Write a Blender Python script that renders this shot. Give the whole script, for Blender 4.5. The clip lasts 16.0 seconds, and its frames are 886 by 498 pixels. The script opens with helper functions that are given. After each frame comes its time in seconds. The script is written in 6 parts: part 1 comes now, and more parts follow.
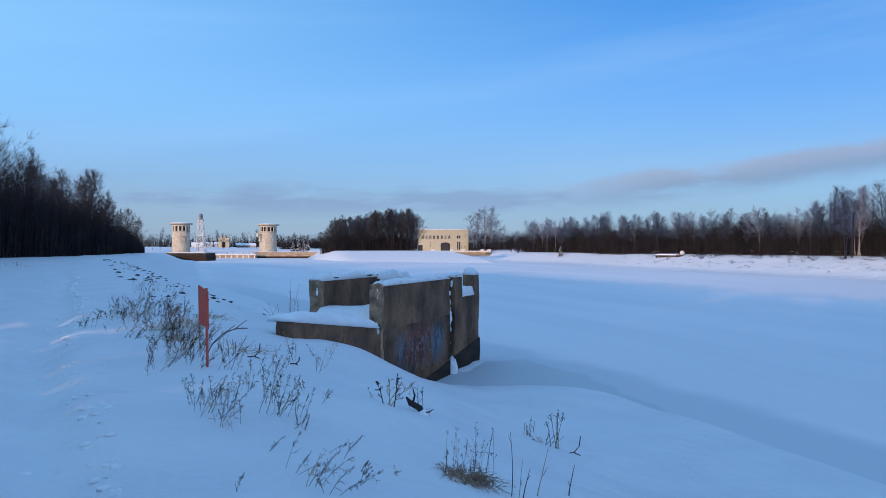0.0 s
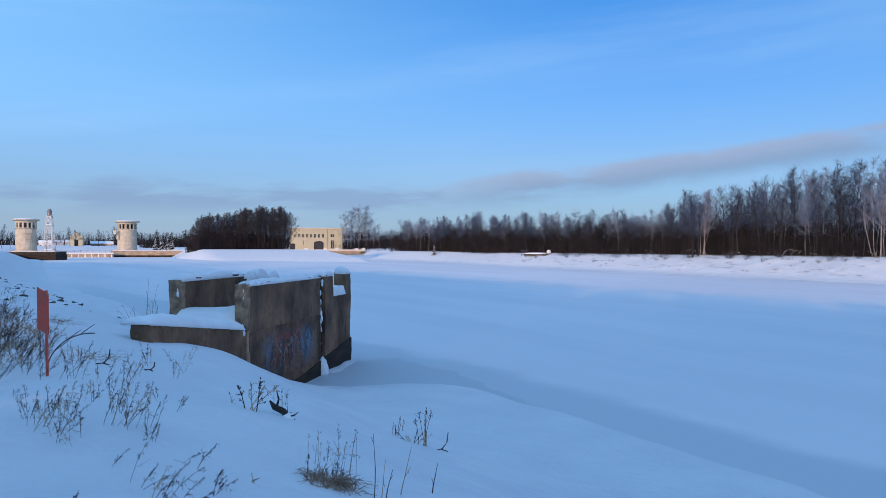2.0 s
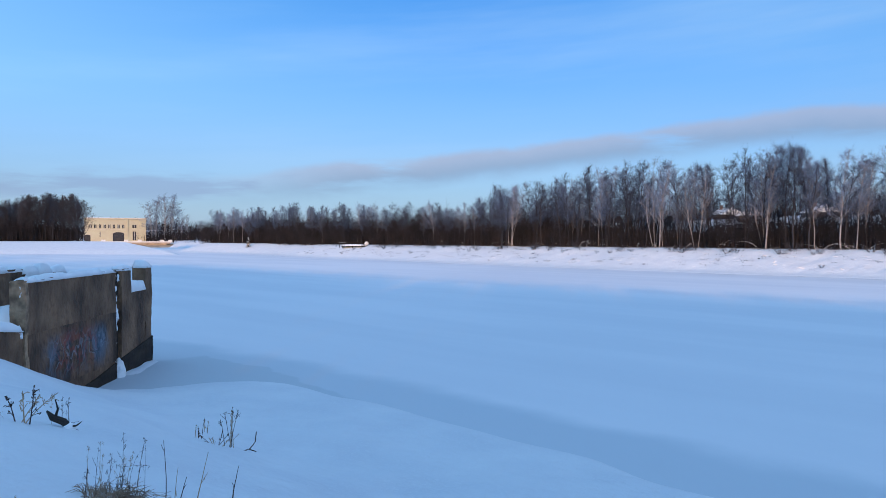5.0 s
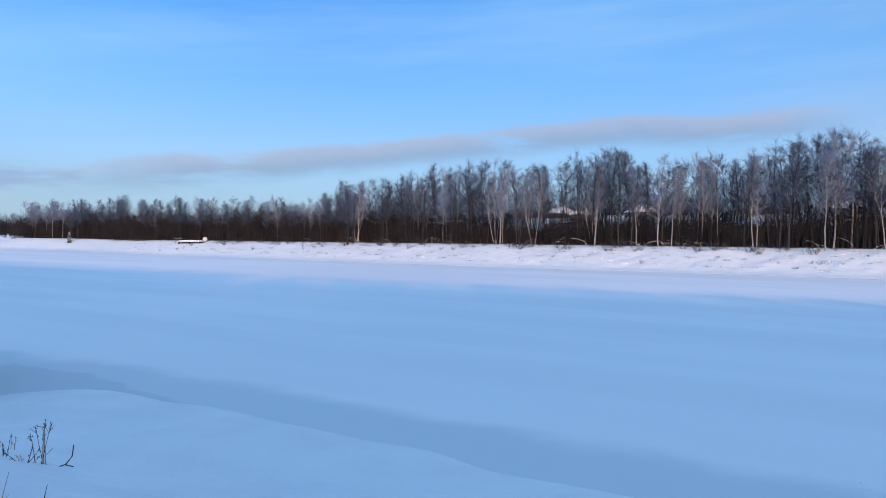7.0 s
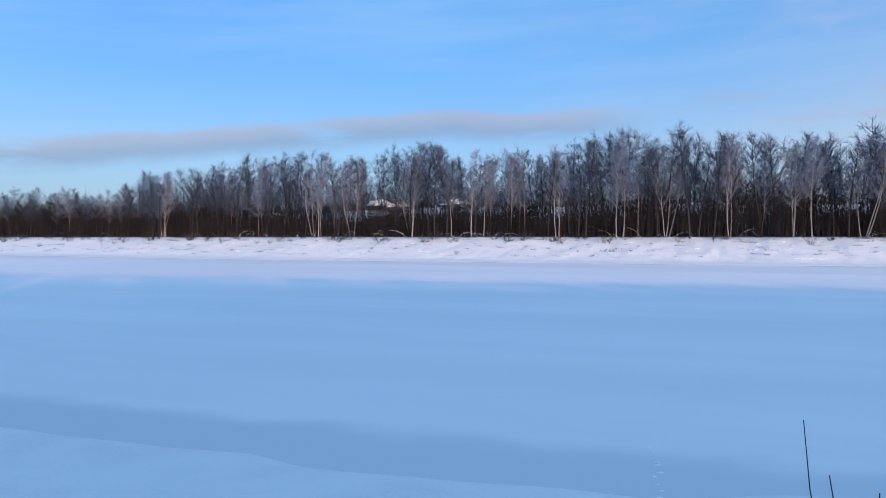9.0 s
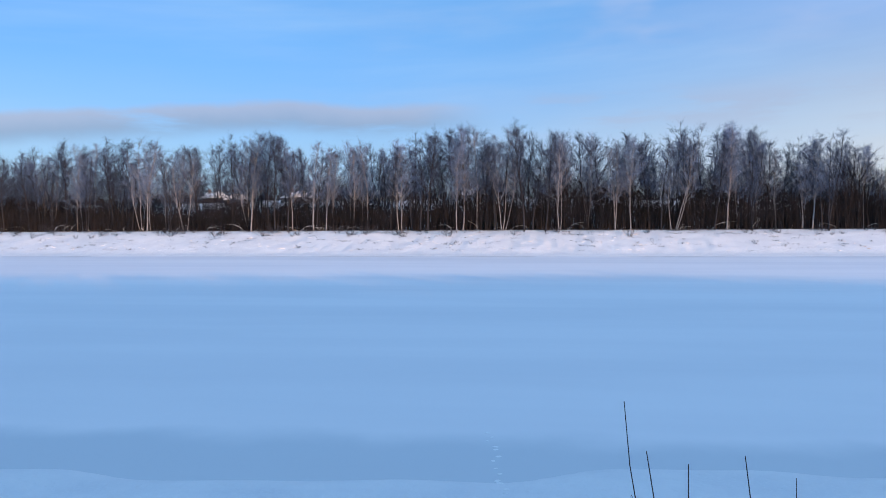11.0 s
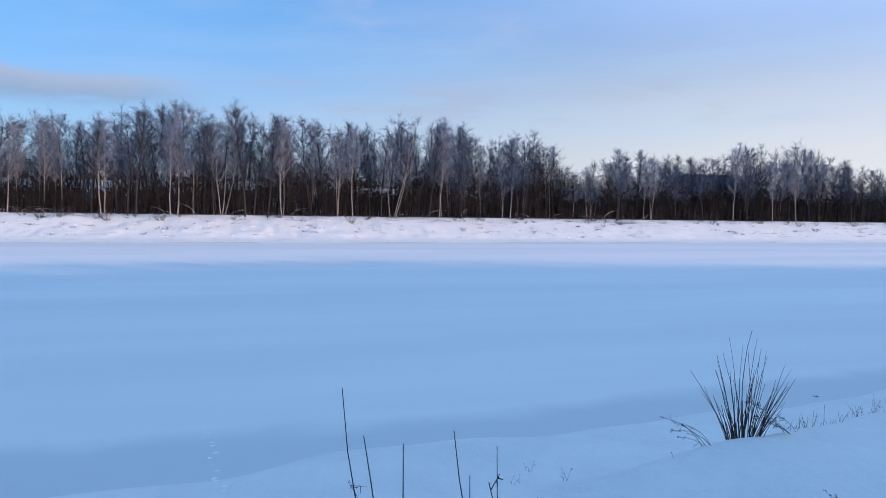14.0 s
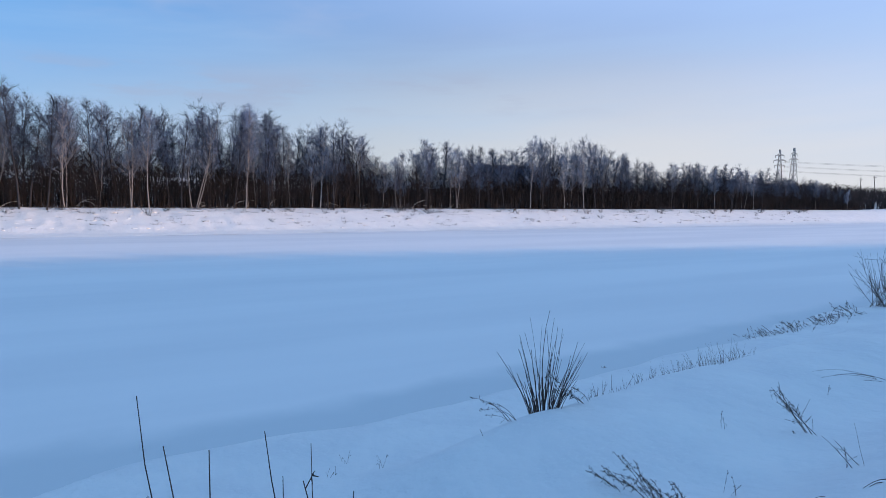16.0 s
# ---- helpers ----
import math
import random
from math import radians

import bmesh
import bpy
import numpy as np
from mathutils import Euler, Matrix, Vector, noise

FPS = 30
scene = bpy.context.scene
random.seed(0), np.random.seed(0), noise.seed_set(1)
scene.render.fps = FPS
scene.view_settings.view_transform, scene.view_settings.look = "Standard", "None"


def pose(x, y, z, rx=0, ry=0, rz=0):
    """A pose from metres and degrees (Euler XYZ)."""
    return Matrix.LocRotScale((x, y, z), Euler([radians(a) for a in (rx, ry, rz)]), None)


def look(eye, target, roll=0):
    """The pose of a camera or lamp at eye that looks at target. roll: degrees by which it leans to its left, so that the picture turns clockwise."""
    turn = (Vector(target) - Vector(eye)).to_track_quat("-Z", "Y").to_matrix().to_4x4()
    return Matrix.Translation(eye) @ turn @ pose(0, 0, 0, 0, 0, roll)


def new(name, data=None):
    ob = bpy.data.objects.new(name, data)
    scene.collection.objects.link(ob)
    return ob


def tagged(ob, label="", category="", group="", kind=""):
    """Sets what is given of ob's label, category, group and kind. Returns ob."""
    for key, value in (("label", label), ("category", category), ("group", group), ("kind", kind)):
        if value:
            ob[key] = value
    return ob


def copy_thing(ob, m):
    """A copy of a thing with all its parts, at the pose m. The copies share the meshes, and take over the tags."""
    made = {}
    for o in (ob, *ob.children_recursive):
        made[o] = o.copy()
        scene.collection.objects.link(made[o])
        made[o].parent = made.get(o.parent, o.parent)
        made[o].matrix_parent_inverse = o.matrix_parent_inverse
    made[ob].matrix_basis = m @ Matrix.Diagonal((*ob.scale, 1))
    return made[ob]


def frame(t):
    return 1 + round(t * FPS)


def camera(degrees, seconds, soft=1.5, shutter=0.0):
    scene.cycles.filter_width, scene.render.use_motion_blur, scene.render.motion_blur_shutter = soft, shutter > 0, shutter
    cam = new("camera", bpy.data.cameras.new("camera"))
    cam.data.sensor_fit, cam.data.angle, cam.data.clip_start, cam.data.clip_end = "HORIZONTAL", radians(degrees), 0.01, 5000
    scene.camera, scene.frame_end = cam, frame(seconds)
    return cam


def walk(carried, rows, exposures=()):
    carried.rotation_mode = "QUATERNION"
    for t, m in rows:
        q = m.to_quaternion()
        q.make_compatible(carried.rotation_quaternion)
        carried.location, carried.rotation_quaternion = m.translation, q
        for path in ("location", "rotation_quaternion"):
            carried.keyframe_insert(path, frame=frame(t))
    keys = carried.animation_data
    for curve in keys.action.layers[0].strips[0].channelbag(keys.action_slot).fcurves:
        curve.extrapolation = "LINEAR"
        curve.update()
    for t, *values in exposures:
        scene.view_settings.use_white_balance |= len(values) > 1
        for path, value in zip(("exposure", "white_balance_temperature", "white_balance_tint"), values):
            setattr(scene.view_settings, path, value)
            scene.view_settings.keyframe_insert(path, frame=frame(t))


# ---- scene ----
import itertools

cam = camera(64.6, 16.0, soft=0.85)
EYE = 4.8  # above the ice, which lies at z = 0; the canal runs along y
# seconds, yaw, pitch, roll
ROWS = [
    (0.0, -19.84, 0.00, 0.01),
    (0.5, -22.12, -0.18, 0.14),
    (1.0, -24.60, -0.18, 0.03),
    (1.5, -27.24, -0.18, 0.04),
    (2.0, -30.07, -0.09, -0.07),
    (2.5, -32.61, -0.09, -0.27),
    (3.0, -35.32, -0.17, -0.28),
    (5.5, -47.79, -0.90, 0.02),
    (6.0, -51.17, -1.02, 0.04),
    (6.5, -54.33, -1.07, -0.20),
    (7.0, -57.34, -1.01, -0.33),
    (7.5, -60.40, -1.08, -0.01),
    (8.0, -64.15, -1.19, 0.11),
    (8.5, -67.74, -1.37, 0.21),
    (9.0, -72.05, -1.61, 0.22),
    (11.5, -88.60, -2.39, 0.18),
    (12.0, -92.93, -2.63, 0.05),
    (12.5, -96.36, -2.81, 0.01),
    (13.0, -100.25, -2.98, -0.30),
    (13.5, -104.08, -3.13, -0.58),
    (14.0, -107.14, -3.22, -0.87),
    (14.5, -110.59, -3.39, -0.70),
    (15.0, -114.75, -3.71, -0.66),
    (15.5, -118.76, -3.78, -0.52),
    (16.0, -122.51, -3.86, -0.54),
]


def eye_at(t):
    """The eye drifts sideways towards the canal as the camera turns."""
    u = t / 16.0
    return 1.02 * u - 0.22 * u * u, -0.12 * u ** 3, EYE + 0.017 * math.sin(math.pi * u)


walk(cam, [(t, pose(*eye_at(t), 90 + p, r, a)) for t, a, p, r in ROWS],
     exposures=((0, -0.35, 6030, 10), (3, -0.26, 6110, 10), (7, -0.08, 6360, 10), (9, -0.10, 6360, 10), (12.5, -0.06, 6540, 11), (14.5, -0.11, 6500, 11), (16, -0.23, 6440, 11)))

# ---- world, sun ----
SUN_AZ, SUN_EL = 232.0, 11.0  # degrees, clockwise from +y
world = bpy.data.worlds.new("sky")
scene.world = world
world.use_nodes = True
wn, wl = world.node_tree.nodes, world.node_tree.links
wn.clear()


def wnode(kind):
    return wn.new(kind)


def wmath(op, a, b=0.0, clamp=False):
    n = wnode("ShaderNodeMath")
    n.operation, n.use_clamp = op, clamp
    for i, s in enumerate((a, b)):
        if isinstance(s, (int, float)):
            n.inputs[i].default_value = s
        else:
            wl.new(s, n.inputs[i])
    return n.outputs[0]


sky = wnode("ShaderNodeTexSky")
sky.sky_type, sky.sun_disc, sky.sun_elevation, sky.sun_rotation = "NISHITA", False, radians(SUN_EL), radians(SUN_AZ)
sky.altitude, sky.air_density, sky.dust_density, sky.ozone_density = 150.0, 1.0, 0.6, 2.0
geo = wnode("ShaderNodeTexCoord")
sep = wnode("ShaderNodeSeparateXYZ")
wl.new(geo.outputs["Generated"], sep.inputs[0])
sx, sy, sz = sep.outputs
elev = wmath("ARCSINE", sz)
azim = wmath("ARCTAN2", sx, sy)  # 0 along the canal, growing to the right


def cloud_noise(scale_az, scale_el, detail, seed, tilt=0.0):
    comb = wnode("ShaderNodeCombineXYZ")
    wl.new(wmath("MULTIPLY", azim, scale_az), comb.inputs[0])
    wl.new(wmath("MULTIPLY", wmath("ADD", elev, wmath("MULTIPLY", azim, tilt)), scale_el), comb.inputs[1])
    comb.inputs[2].default_value = seed
    n = wnode("ShaderNodeTexNoise")
    n.inputs["Scale"].default_value, n.inputs["Detail"].default_value, n.inputs["Roughness"].default_value = 1.0, detail, 0.55
    wl.new(comb.outputs[0], n.inputs["Vector"])
    return n.outputs["Fac"]


def ramp(value, a, b):
    n = wnode("ShaderNodeMapRange")
    n.interpolation_type = "SMOOTHSTEP"
    wl.new(value, n.inputs["Value"])
    n.inputs["From Min"].default_value, n.inputs["From Max"].default_value = a, b
    return n.outputs[0]


def mixed(fac, a, b):
    n = wnode("ShaderNodeMix")
    n.data_type = "RGBA"
    wl.new(fac, n.inputs["Factor"])
    for s, v in ((n.inputs[6], a), (n.inputs[7], b)):
        if isinstance(v, tuple):
            s.default_value = (*v, 1)
        else:
            wl.new(v, s)
    return n.outputs[2]


sun_way = wnode("ShaderNodeVectorMath")
sun_way.operation = "DOT_PRODUCT"
wl.new(geo.outputs["Generated"], sun_way.inputs[0])
sun_way.inputs[1].default_value = (math.sin(radians(SUN_AZ)), math.cos(radians(SUN_AZ)), 0.12)
sunward = sun_way.outputs["Value"]
tint = wnode("ShaderNodeMix")
tint.data_type, tint.blend_type = "RGBA", "MULTIPLY"
tint.inputs["Factor"].default_value = 1.0
wl.new(sky.outputs[0], tint.inputs[6])
tint.inputs[7].default_value = (0.53, 1.27, 2.12, 1)
# haze towards the horizon, whiter and brighter on the sun's side
side = ramp(sunward, -0.45, 0.75)
haze = mixed(side, (5.0, 5.9, 7.6), (7.9, 9.8, 15.2))
col = mixed(wmath("MULTIPLY", wmath("SUBTRACT", 1.0, ramp(elev, -0.08, 0.36), True), 0.9), tint.outputs[2], haze)
col = mixed(wmath("MULTIPLY", side, 0.6), col, (5.4, 8.9, 16.4))
warm = wmath("MULTIPLY", wmath("SUBTRACT", 1.0, ramp(elev, 0.0, 0.34), True), ramp(azim, 1.3, 2.5))
col = mixed(wmath("MULTIPLY", warm, 0.92), col, (8.8, 8.75, 8.7))
clear = wmath("MULTIPLY", wmath("MULTIPLY", ramp(azim, 0.8, 1.25), wmath("SUBTRACT", 1.0, ramp(azim, 1.55, 2.2), True)), ramp(elev, 0.08, 0.28))
col = mixed(wmath("MULTIPLY", clear, 0.4), col, (2.6, 6.0, 10.6))
# thin level veils of cirrus, one long low bank of stratus that rises to the right, and faint warm puffs
veil = wmath("MULTIPLY", ramp(cloud_noise(1.3, 11.0, 5.0, 3.0, -0.06), 0.40, 0.78), 0.34)
col = mixed(wmath("MULTIPLY", veil, ramp(elev, 0.0, 0.10)), col, (4.9, 7.4, 10.6))
col = mixed(wmath("MULTIPLY", wmath("MULTIPLY", wmath("SUBTRACT", 1.0, ramp(azim, -0.3, 0.95), True), ramp(elev, 0.03, 0.22)), 0.6), col, (4.5, 9.4, 14.8))
axis = wmath("SUBTRACT", elev, wmath("MULTIPLY", wmath("ADD", wmath("MINIMUM", azim, 1.2), -0.45), 0.105))
band = wmath("SUBTRACT", axis, wmath("ADD", 0.055, wmath("MULTIPLY", cloud_noise(7.0, 9.0, 5.0, 8.0), 0.034)))
lower = ramp(band, -0.036, -0.008)
upper = wmath("SUBTRACT", 1.0, ramp(band, 0.006, 0.020), True)
reach = wmath("MULTIPLY", ramp(azim, 0.40, 0.68), wmath("SUBTRACT", 1.0, ramp(azim, 1.42, 1.58), True))
stratus = wmath("MULTIPLY", wmath("MULTIPLY", wmath("MULTIPLY", lower, upper), ramp(cloud_noise(4.0, 22.0, 5.0, 1.0), 0.28, 0.50)), reach)
col = mixed(wmath("MULTIPLY", stratus, 0.72), col, mixed(ramp(band, -0.020, 0.012), (2.9, 3.9, 5.6), (4.7, 5.1, 6.6)))
low = wmath("MULTIPLY", wmath("MULTIPLY", ramp(elev, 0.035, 0.065), wmath("SUBTRACT", 1.0, ramp(elev, 0.075, 0.105), True)), ramp(cloud_noise(4.5, 26.0, 5.0, 14.0, -0.03), 0.46, 0.62))
low = wmath("MULTIPLY", low, wmath("SUBTRACT", 1.0, ramp(azim, 0.55, 0.75), True))
col = mixed(wmath("MULTIPLY", low, 0.6), col, (3.2, 4.3, 6.6))
puff = wmath("MULTIPLY", ramp(cloud_noise(3.5, 13.0, 5.0, 21.0), 0.46, 0.72), ramp(azim, 0.9, 1.5))
puff = wmath("MULTIPLY", puff, ramp(elev, 0.06, 0.14))
col = mixed(wmath("MULTIPLY", puff, 0.13), col, (5.3, 6.3, 8.4))
glow = wmath("MULTIPLY", ramp(azim, 1.6, 2.3), ramp(elev, 0.17, 0.30))
col = mixed(wmath("MULTIPLY", glow, 0.65), col, (5.6, 7.8, 12.2))
torn = wmath("MULTIPLY", wmath("MULTIPLY", ramp(elev, 0.105, 0.145), wmath("SUBTRACT", 1.0, ramp(elev, 0.155, 0.19), True)), ramp(cloud_noise(5.0, 24.0, 5.0, 31.0), 0.46, 0.60))
torn = wmath("MULTIPLY", torn, wmath("MULTIPLY", ramp(azim, 1.46, 1.58), wmath("SUBTRACT", 1.0, ramp(azim, 2.1, 2.5), True)))
col = mixed(wmath("MULTIPLY", torn, 0.42), col, (4.6, 5.2, 7.0))
blush = wmath("MULTIPLY", wmath("MULTIPLY", ramp(elev, 0.21, 0.25), wmath("SUBTRACT", 1.0, ramp(elev, 0.29, 0.36), True)), ramp(cloud_noise(5.0, 13.0, 3.0, 44.0), 0.45, 0.72))
blush = wmath("MULTIPLY", blush, wmath("MULTIPLY", ramp(azim, 1.55, 1.75), wmath("SUBTRACT", 1.0, ramp(azim, 2.0, 2.3), True)))
col = mixed(wmath("MULTIPLY", blush, 0.34), col, (6.4, 6.7, 8.6))
back = wnode("ShaderNodeBackground")
back.inputs["Strength"].default_value = 0.10
wl.new(col, back.inputs["Color"])
wl.new(back.outputs[0], wnode("ShaderNodeOutputWorld").inputs["Surface"])

sun_data = bpy.data.lights.new("sun", "SUN")
sun_data.energy, sun_data.angle, sun_data.color = 4.7, radians(0.6), (1.0, 0.60, 0.34)
sun = new("sun", sun_data)
sa, se = radians(SUN_AZ), radians(SUN_EL)
sun.matrix_world = look((math.sin(sa) * math.cos(se) * 50, math.cos(sa) * math.cos(se) * 50, math.sin(se) * 50), (0, 0, 0))


def smooth(a, b, v):
    u = np.clip((np.asarray(v, float) - a) / (b - a), 0, 1)
    return u * u * (3 - 2 * u)


PX = np.linspace(-60, 60, 961)
PZ = np.interp(PX, [-60, -12, -6, -1, 1.2, 3.4, 5.0, 7.6, 9.2, 13.2, 16, 24, 60], [3.9, 3.35, 3.05, 3.15, 2.98, 2.3, 1.6, 0.5, 0.36, 0.06, -0.6, -2.5, -3.5])
PZ = np.convolve(np.pad(PZ, 8, mode="edge"), np.ones(17) / 17, "valid")


def wave(x, y, s, k):
    """Soft, endless unevenness from a few crossed sines."""
    return (np.sin(x / s + 1.7 * k) * np.cos(y / s * 0.83 + k) + 0.6 * np.sin((x + y) / s * 1.7 + 2.1 * k) * np.cos((x - y) / s * 1.3 + 0.4 * k)) / 1.6


def vnoise(x, y, s, k):
    """Smooth value noise in -1 .. 1 with lumps about s metres across."""
    x, y = np.asarray(x, float) / s, np.asarray(y, float) / s
    i, j = np.floor(x), np.floor(y)
    u, v = x - i, y - j
    u, v = u * u * (3 - 2 * u), v * v * (3 - 2 * v)

    def h(a, b):
        q = np.sin(a * 127.1 + b * 311.7 + k * 74.7) * 43758.5453
        return 2 * (q - np.floor(q)) - 1

    return (h(i, j) * (1 - u) + h(i + 1, j) * u) * (1 - v) + (h(i, j + 1) * (1 - u) + h(i + 1, j + 1) * u) * v


def far_base(y):
    return 100 + 8 * smooth(60, 150, y) + 10 * smooth(150, 215, y) + 1.2 * wave(0 * y, y, 9.0, 2)


def ground_z(x, y):
    """Height of the snow-covered ground over the ice at the plan's point."""
    x, y = np.asarray(x, float), np.asarray(y, float)
    # near bank; it bends away at both ends and bulges into a brow south of the pier
    bend = -0.125 * np.clip(y - 21, 0, 86) - 0.12 * np.minimum(y + 7, 0)
    toe = bend + (0.3 * wave(x * 0, y, 3.1, 1) + 0.35 * vnoise(x * 0, y, 2.2, 3)) * smooth(6, 12, x - bend)
    # the foot of the slope reaches further over the ice south of the pier
    toe = toe + np.interp(y, [-60, -31, -17, -7, 0, 16, 19, 21.5, 25], [1.5, 1.2, 0.6, 0.9, 0.15, 0.0, -0.2, -0.6, -1.2]) * smooth(7.5, 11.5, x - bend)
    near = np.interp(x - toe, PX, PZ)
    near = near + 0.10 * smooth(13.5, 12.9, x - toe) * smooth(8, 11, x - bend)
    near = near + 1.0 * smooth(-2.5, -8, y) * smooth(5.5, 8.6, x - bend) * smooth(11.2, 9.2, x - bend)
    near = near - 0.6 * smooth(5.8, 7.6, x) * smooth(19.5, 25.5, y) * smooth(15, 12.5, x)
    near = near + 0.5 * smooth(25, 110, y) * smooth(4, -4, x - bend)
    near = near + (0.04 * wave(x, y, 0.8, 3) + 0.09 * wave(x, y, 2.3, 5)) * smooth(13, 9, x - bend)
    near = near + (0.030 * vnoise(x, y, 0.7, 11) + 0.05 * vnoise(x, y, 1.9, 12)) * smooth(13, 10, x - bend)
    # snow drifted against the pier's front: along and across its wall
    along, across = (x - 5.44) * 0.649 + (y - 20.6) * 0.760, (y - 20.6) * 0.649 - (x - 5.44) * 0.760
    near = near + 0.16 * np.exp(-((across + 0.6) / 0.9) ** 2) * smooth(-5.6, -3.5, along) * smooth(1.2, -0.8, along)
    near = near + (0.42 + 0.30 * np.exp(-((along - 9.4) / 0.8) ** 2)) * np.exp(-((across + 0.2) / 0.75) ** 2) * smooth(5.9, 7.0, along) * smooth(10.9, 9.6, along)
    # trodden path along the top
    rough = 0.6 + 0.5 * vnoise(x, y, 0.62, 4) + 0.4 * vnoise(x, y, 1.1, 2)
    px = -0.35 - 0.14 * y + 0.15 * np.sin(y / 3.0)
    near = near - 0.16 * np.exp(-((x - px) / 0.36) ** 2) * (0.7 + 0.3 * rough) + 0.06 * np.exp(-((x - px - 0.45) / 0.22) ** 2) * rough + 0.05 * np.exp(-((x - px + 0.8) / 0.5) ** 2) * rough
    # far bank
    b = far_base(y)
    u = x - b - 62 * smooth(262, 320, y)
    far = np.interp(u, [-30, -8, 0, 2.0, 10.5, 12.5, 16, 30, 70, 160, 400], [-3, -1.0, 0.05, 0.45, 3.05, 3.4, 3.5, 3.7, 9.4, 13, 13])
    far = far + 0.14 * np.exp(-((u + 0.4) / 0.7) ** 2) + (0.11 * vnoise(x, y, 1.1, 21) + 0.08 * vnoise(x, y, 2.7, 22)) * smooth(1.0, 4, u) * smooth(15, 11, u)
    far = far + (0.06 * wave(x, y, 0.9, 6) + 0.07 * wave(x * 1.7, y, 2.3, 7) + 0.06 * wave(x, y * 1.3, 5.1, 9)) * smooth(-0.5, 3, u) * smooth(15, 10, u)
    far = far + 1.0 * smooth(40, 95, u) * smooth(-45, -5, y) * smooth(110, 60, y)
    # spit between the lock and the pumping station
    edge = 268 - 1.22 * np.maximum(x - 55, -22) + 2.0 * wave(x, y * 0, 11, 3)
    spit = np.interp(y - edge, [-20, 0, 10, 45, 300], [-2, 0, 1.2, 4.0, 4.2]) * 1.0
    spit = np.where(x > 97, spit - 0.35 * (x - 97), spit)
    spit = spit - 0.5 * np.maximum(0, 57 + 0.09 * (y - 267) - x)
    north = np.interp(y, [0, 400, 440, 470, 900], [-5, -4, 0.0, 3.6, 4.0])
    z = np.maximum(np.maximum(near, far), np.maximum(spit, north))
    return z + 4.0 * smooth(300, 900, np.hypot(x, y)) * smooth(0, 60, z * 20)


# ---- materials ----
def material(name, colour, rough=0.8, colour2=None, scale=3.0, detail=6.0, bump=0.0, bump_scale=20.0, metal=0.0, contrast=(0.35, 0.65),
             per_object=0.0, coords="Object", stretch=(1, 1, 1), fine=None, fine_scale=40.0, specular=0.4):
    """Two-colour noise paint with finer grain and a bump; scales are per metre."""
    m = bpy.data.materials.new(name)
    m.use_nodes = True
    n, l = m.node_tree.nodes, m.node_tree.links
    bsdf = n["Principled BSDF"]
    bsdf.inputs["Roughness"].default_value, bsdf.inputs["Metallic"].default_value = rough, metal
    bsdf.inputs["Specular IOR Level"].default_value = specular
    tc, mp = n.new("ShaderNodeTexCoord"), n.new("ShaderNodeMapping")
    l.new(tc.outputs[coords], mp.inputs["Vector"])
    mp.inputs["Scale"].default_value = stretch
    out = None

    def noise_tex(s, d):
        t = n.new("ShaderNodeTexNoise")
        t.inputs["Scale"].default_value, t.inputs["Detail"].default_value = s, d
        l.new(mp.outputs[0], t.inputs["Vector"])
        return t.outputs["Fac"]

    def ranged(f, a, b):
        r = n.new("ShaderNodeMapRange")
        l.new(f, r.inputs["Value"])
        r.inputs["From Min"].default_value, r.inputs["From Max"].default_value = a, b
        return r.outputs[0]

    def mix(f, a, b):
        x = n.new("ShaderNodeMix")
        x.data_type = "RGBA"
        if isinstance(f, float):
            x.inputs["Factor"].default_value = f
        else:
            l.new(f, x.inputs["Factor"])
        for s, v in ((x.inputs[6], a), (x.inputs[7], b)):
            if isinstance(v, tuple):
                s.default_value = (*v, 1)
            else:
                l.new(v, s)
        return x.outputs[2]

    out = mix(ranged(noise_tex(scale, detail), *contrast), colour, colour2 or tuple(0.75 * c for c in colour))
    if fine:
        out = mix(ranged(noise_tex(fine_scale, 4.0), 0.5, 0.72), out, fine)
    if per_object:
        oi = n.new("ShaderNodeObjectInfo")
        hsv = n.new("ShaderNodeHueSaturation")
        l.new(out, hsv.inputs["Color"])
        r = n.new("ShaderNodeMapRange")
        l.new(oi.outputs["Random"], r.inputs["Value"])
        r.inputs["To Min"].default_value, r.inputs["To Max"].default_value = 1 - per_object, 1 + per_object
        l.new(r.outputs[0], hsv.inputs["Value"])
        out = hsv.outputs[0]
    l.new(out, bsdf.inputs["Base Color"])
    if bump:
        b = n.new("ShaderNodeBump")
        b.inputs["Strength"].default_value, b.inputs["Distance"].default_value = 1.0, bump
        l.new(noise_tex(bump_scale, 6.0), b.inputs["Height"])
        l.new(b.outputs[0], bsdf.inputs["Normal"])
    return m


SNOW = material("snow", (0.735, 0.745, 0.765), 0.75, (0.665, 0.68, 0.715), 0.6, bump=0.09, bump_scale=2.6, fine=(0.71, 0.725, 0.75), fine_scale=14.0)
CAP_SNOW = material("cap_snow", (0.88, 0.88, 0.89), 0.75, (0.80, 0.82, 0.84), 1.5, bump=0.02, bump_scale=6.0)
CONCRETE = material("old_concrete", (0.255, 0.145, 0.083), 0.92, (0.070, 0.039, 0.024), 1.0, bump=0.10, bump_scale=9.0, fine=(0.14, 0.072, 0.042), fine_scale=6.0, contrast=(0.36, 0.64), stretch=(1, 1, 0.6))
CONCRETE_DAMP = material("damp_concrete", (0.205, 0.112, 0.064), 0.92, (0.055, 0.031, 0.019), 1.4, bump=0.05, bump_scale=11.0, fine=(0.075, 0.042, 0.026), fine_scale=9.0, contrast=(0.36, 0.62), stretch=(1, 1, 0.5))
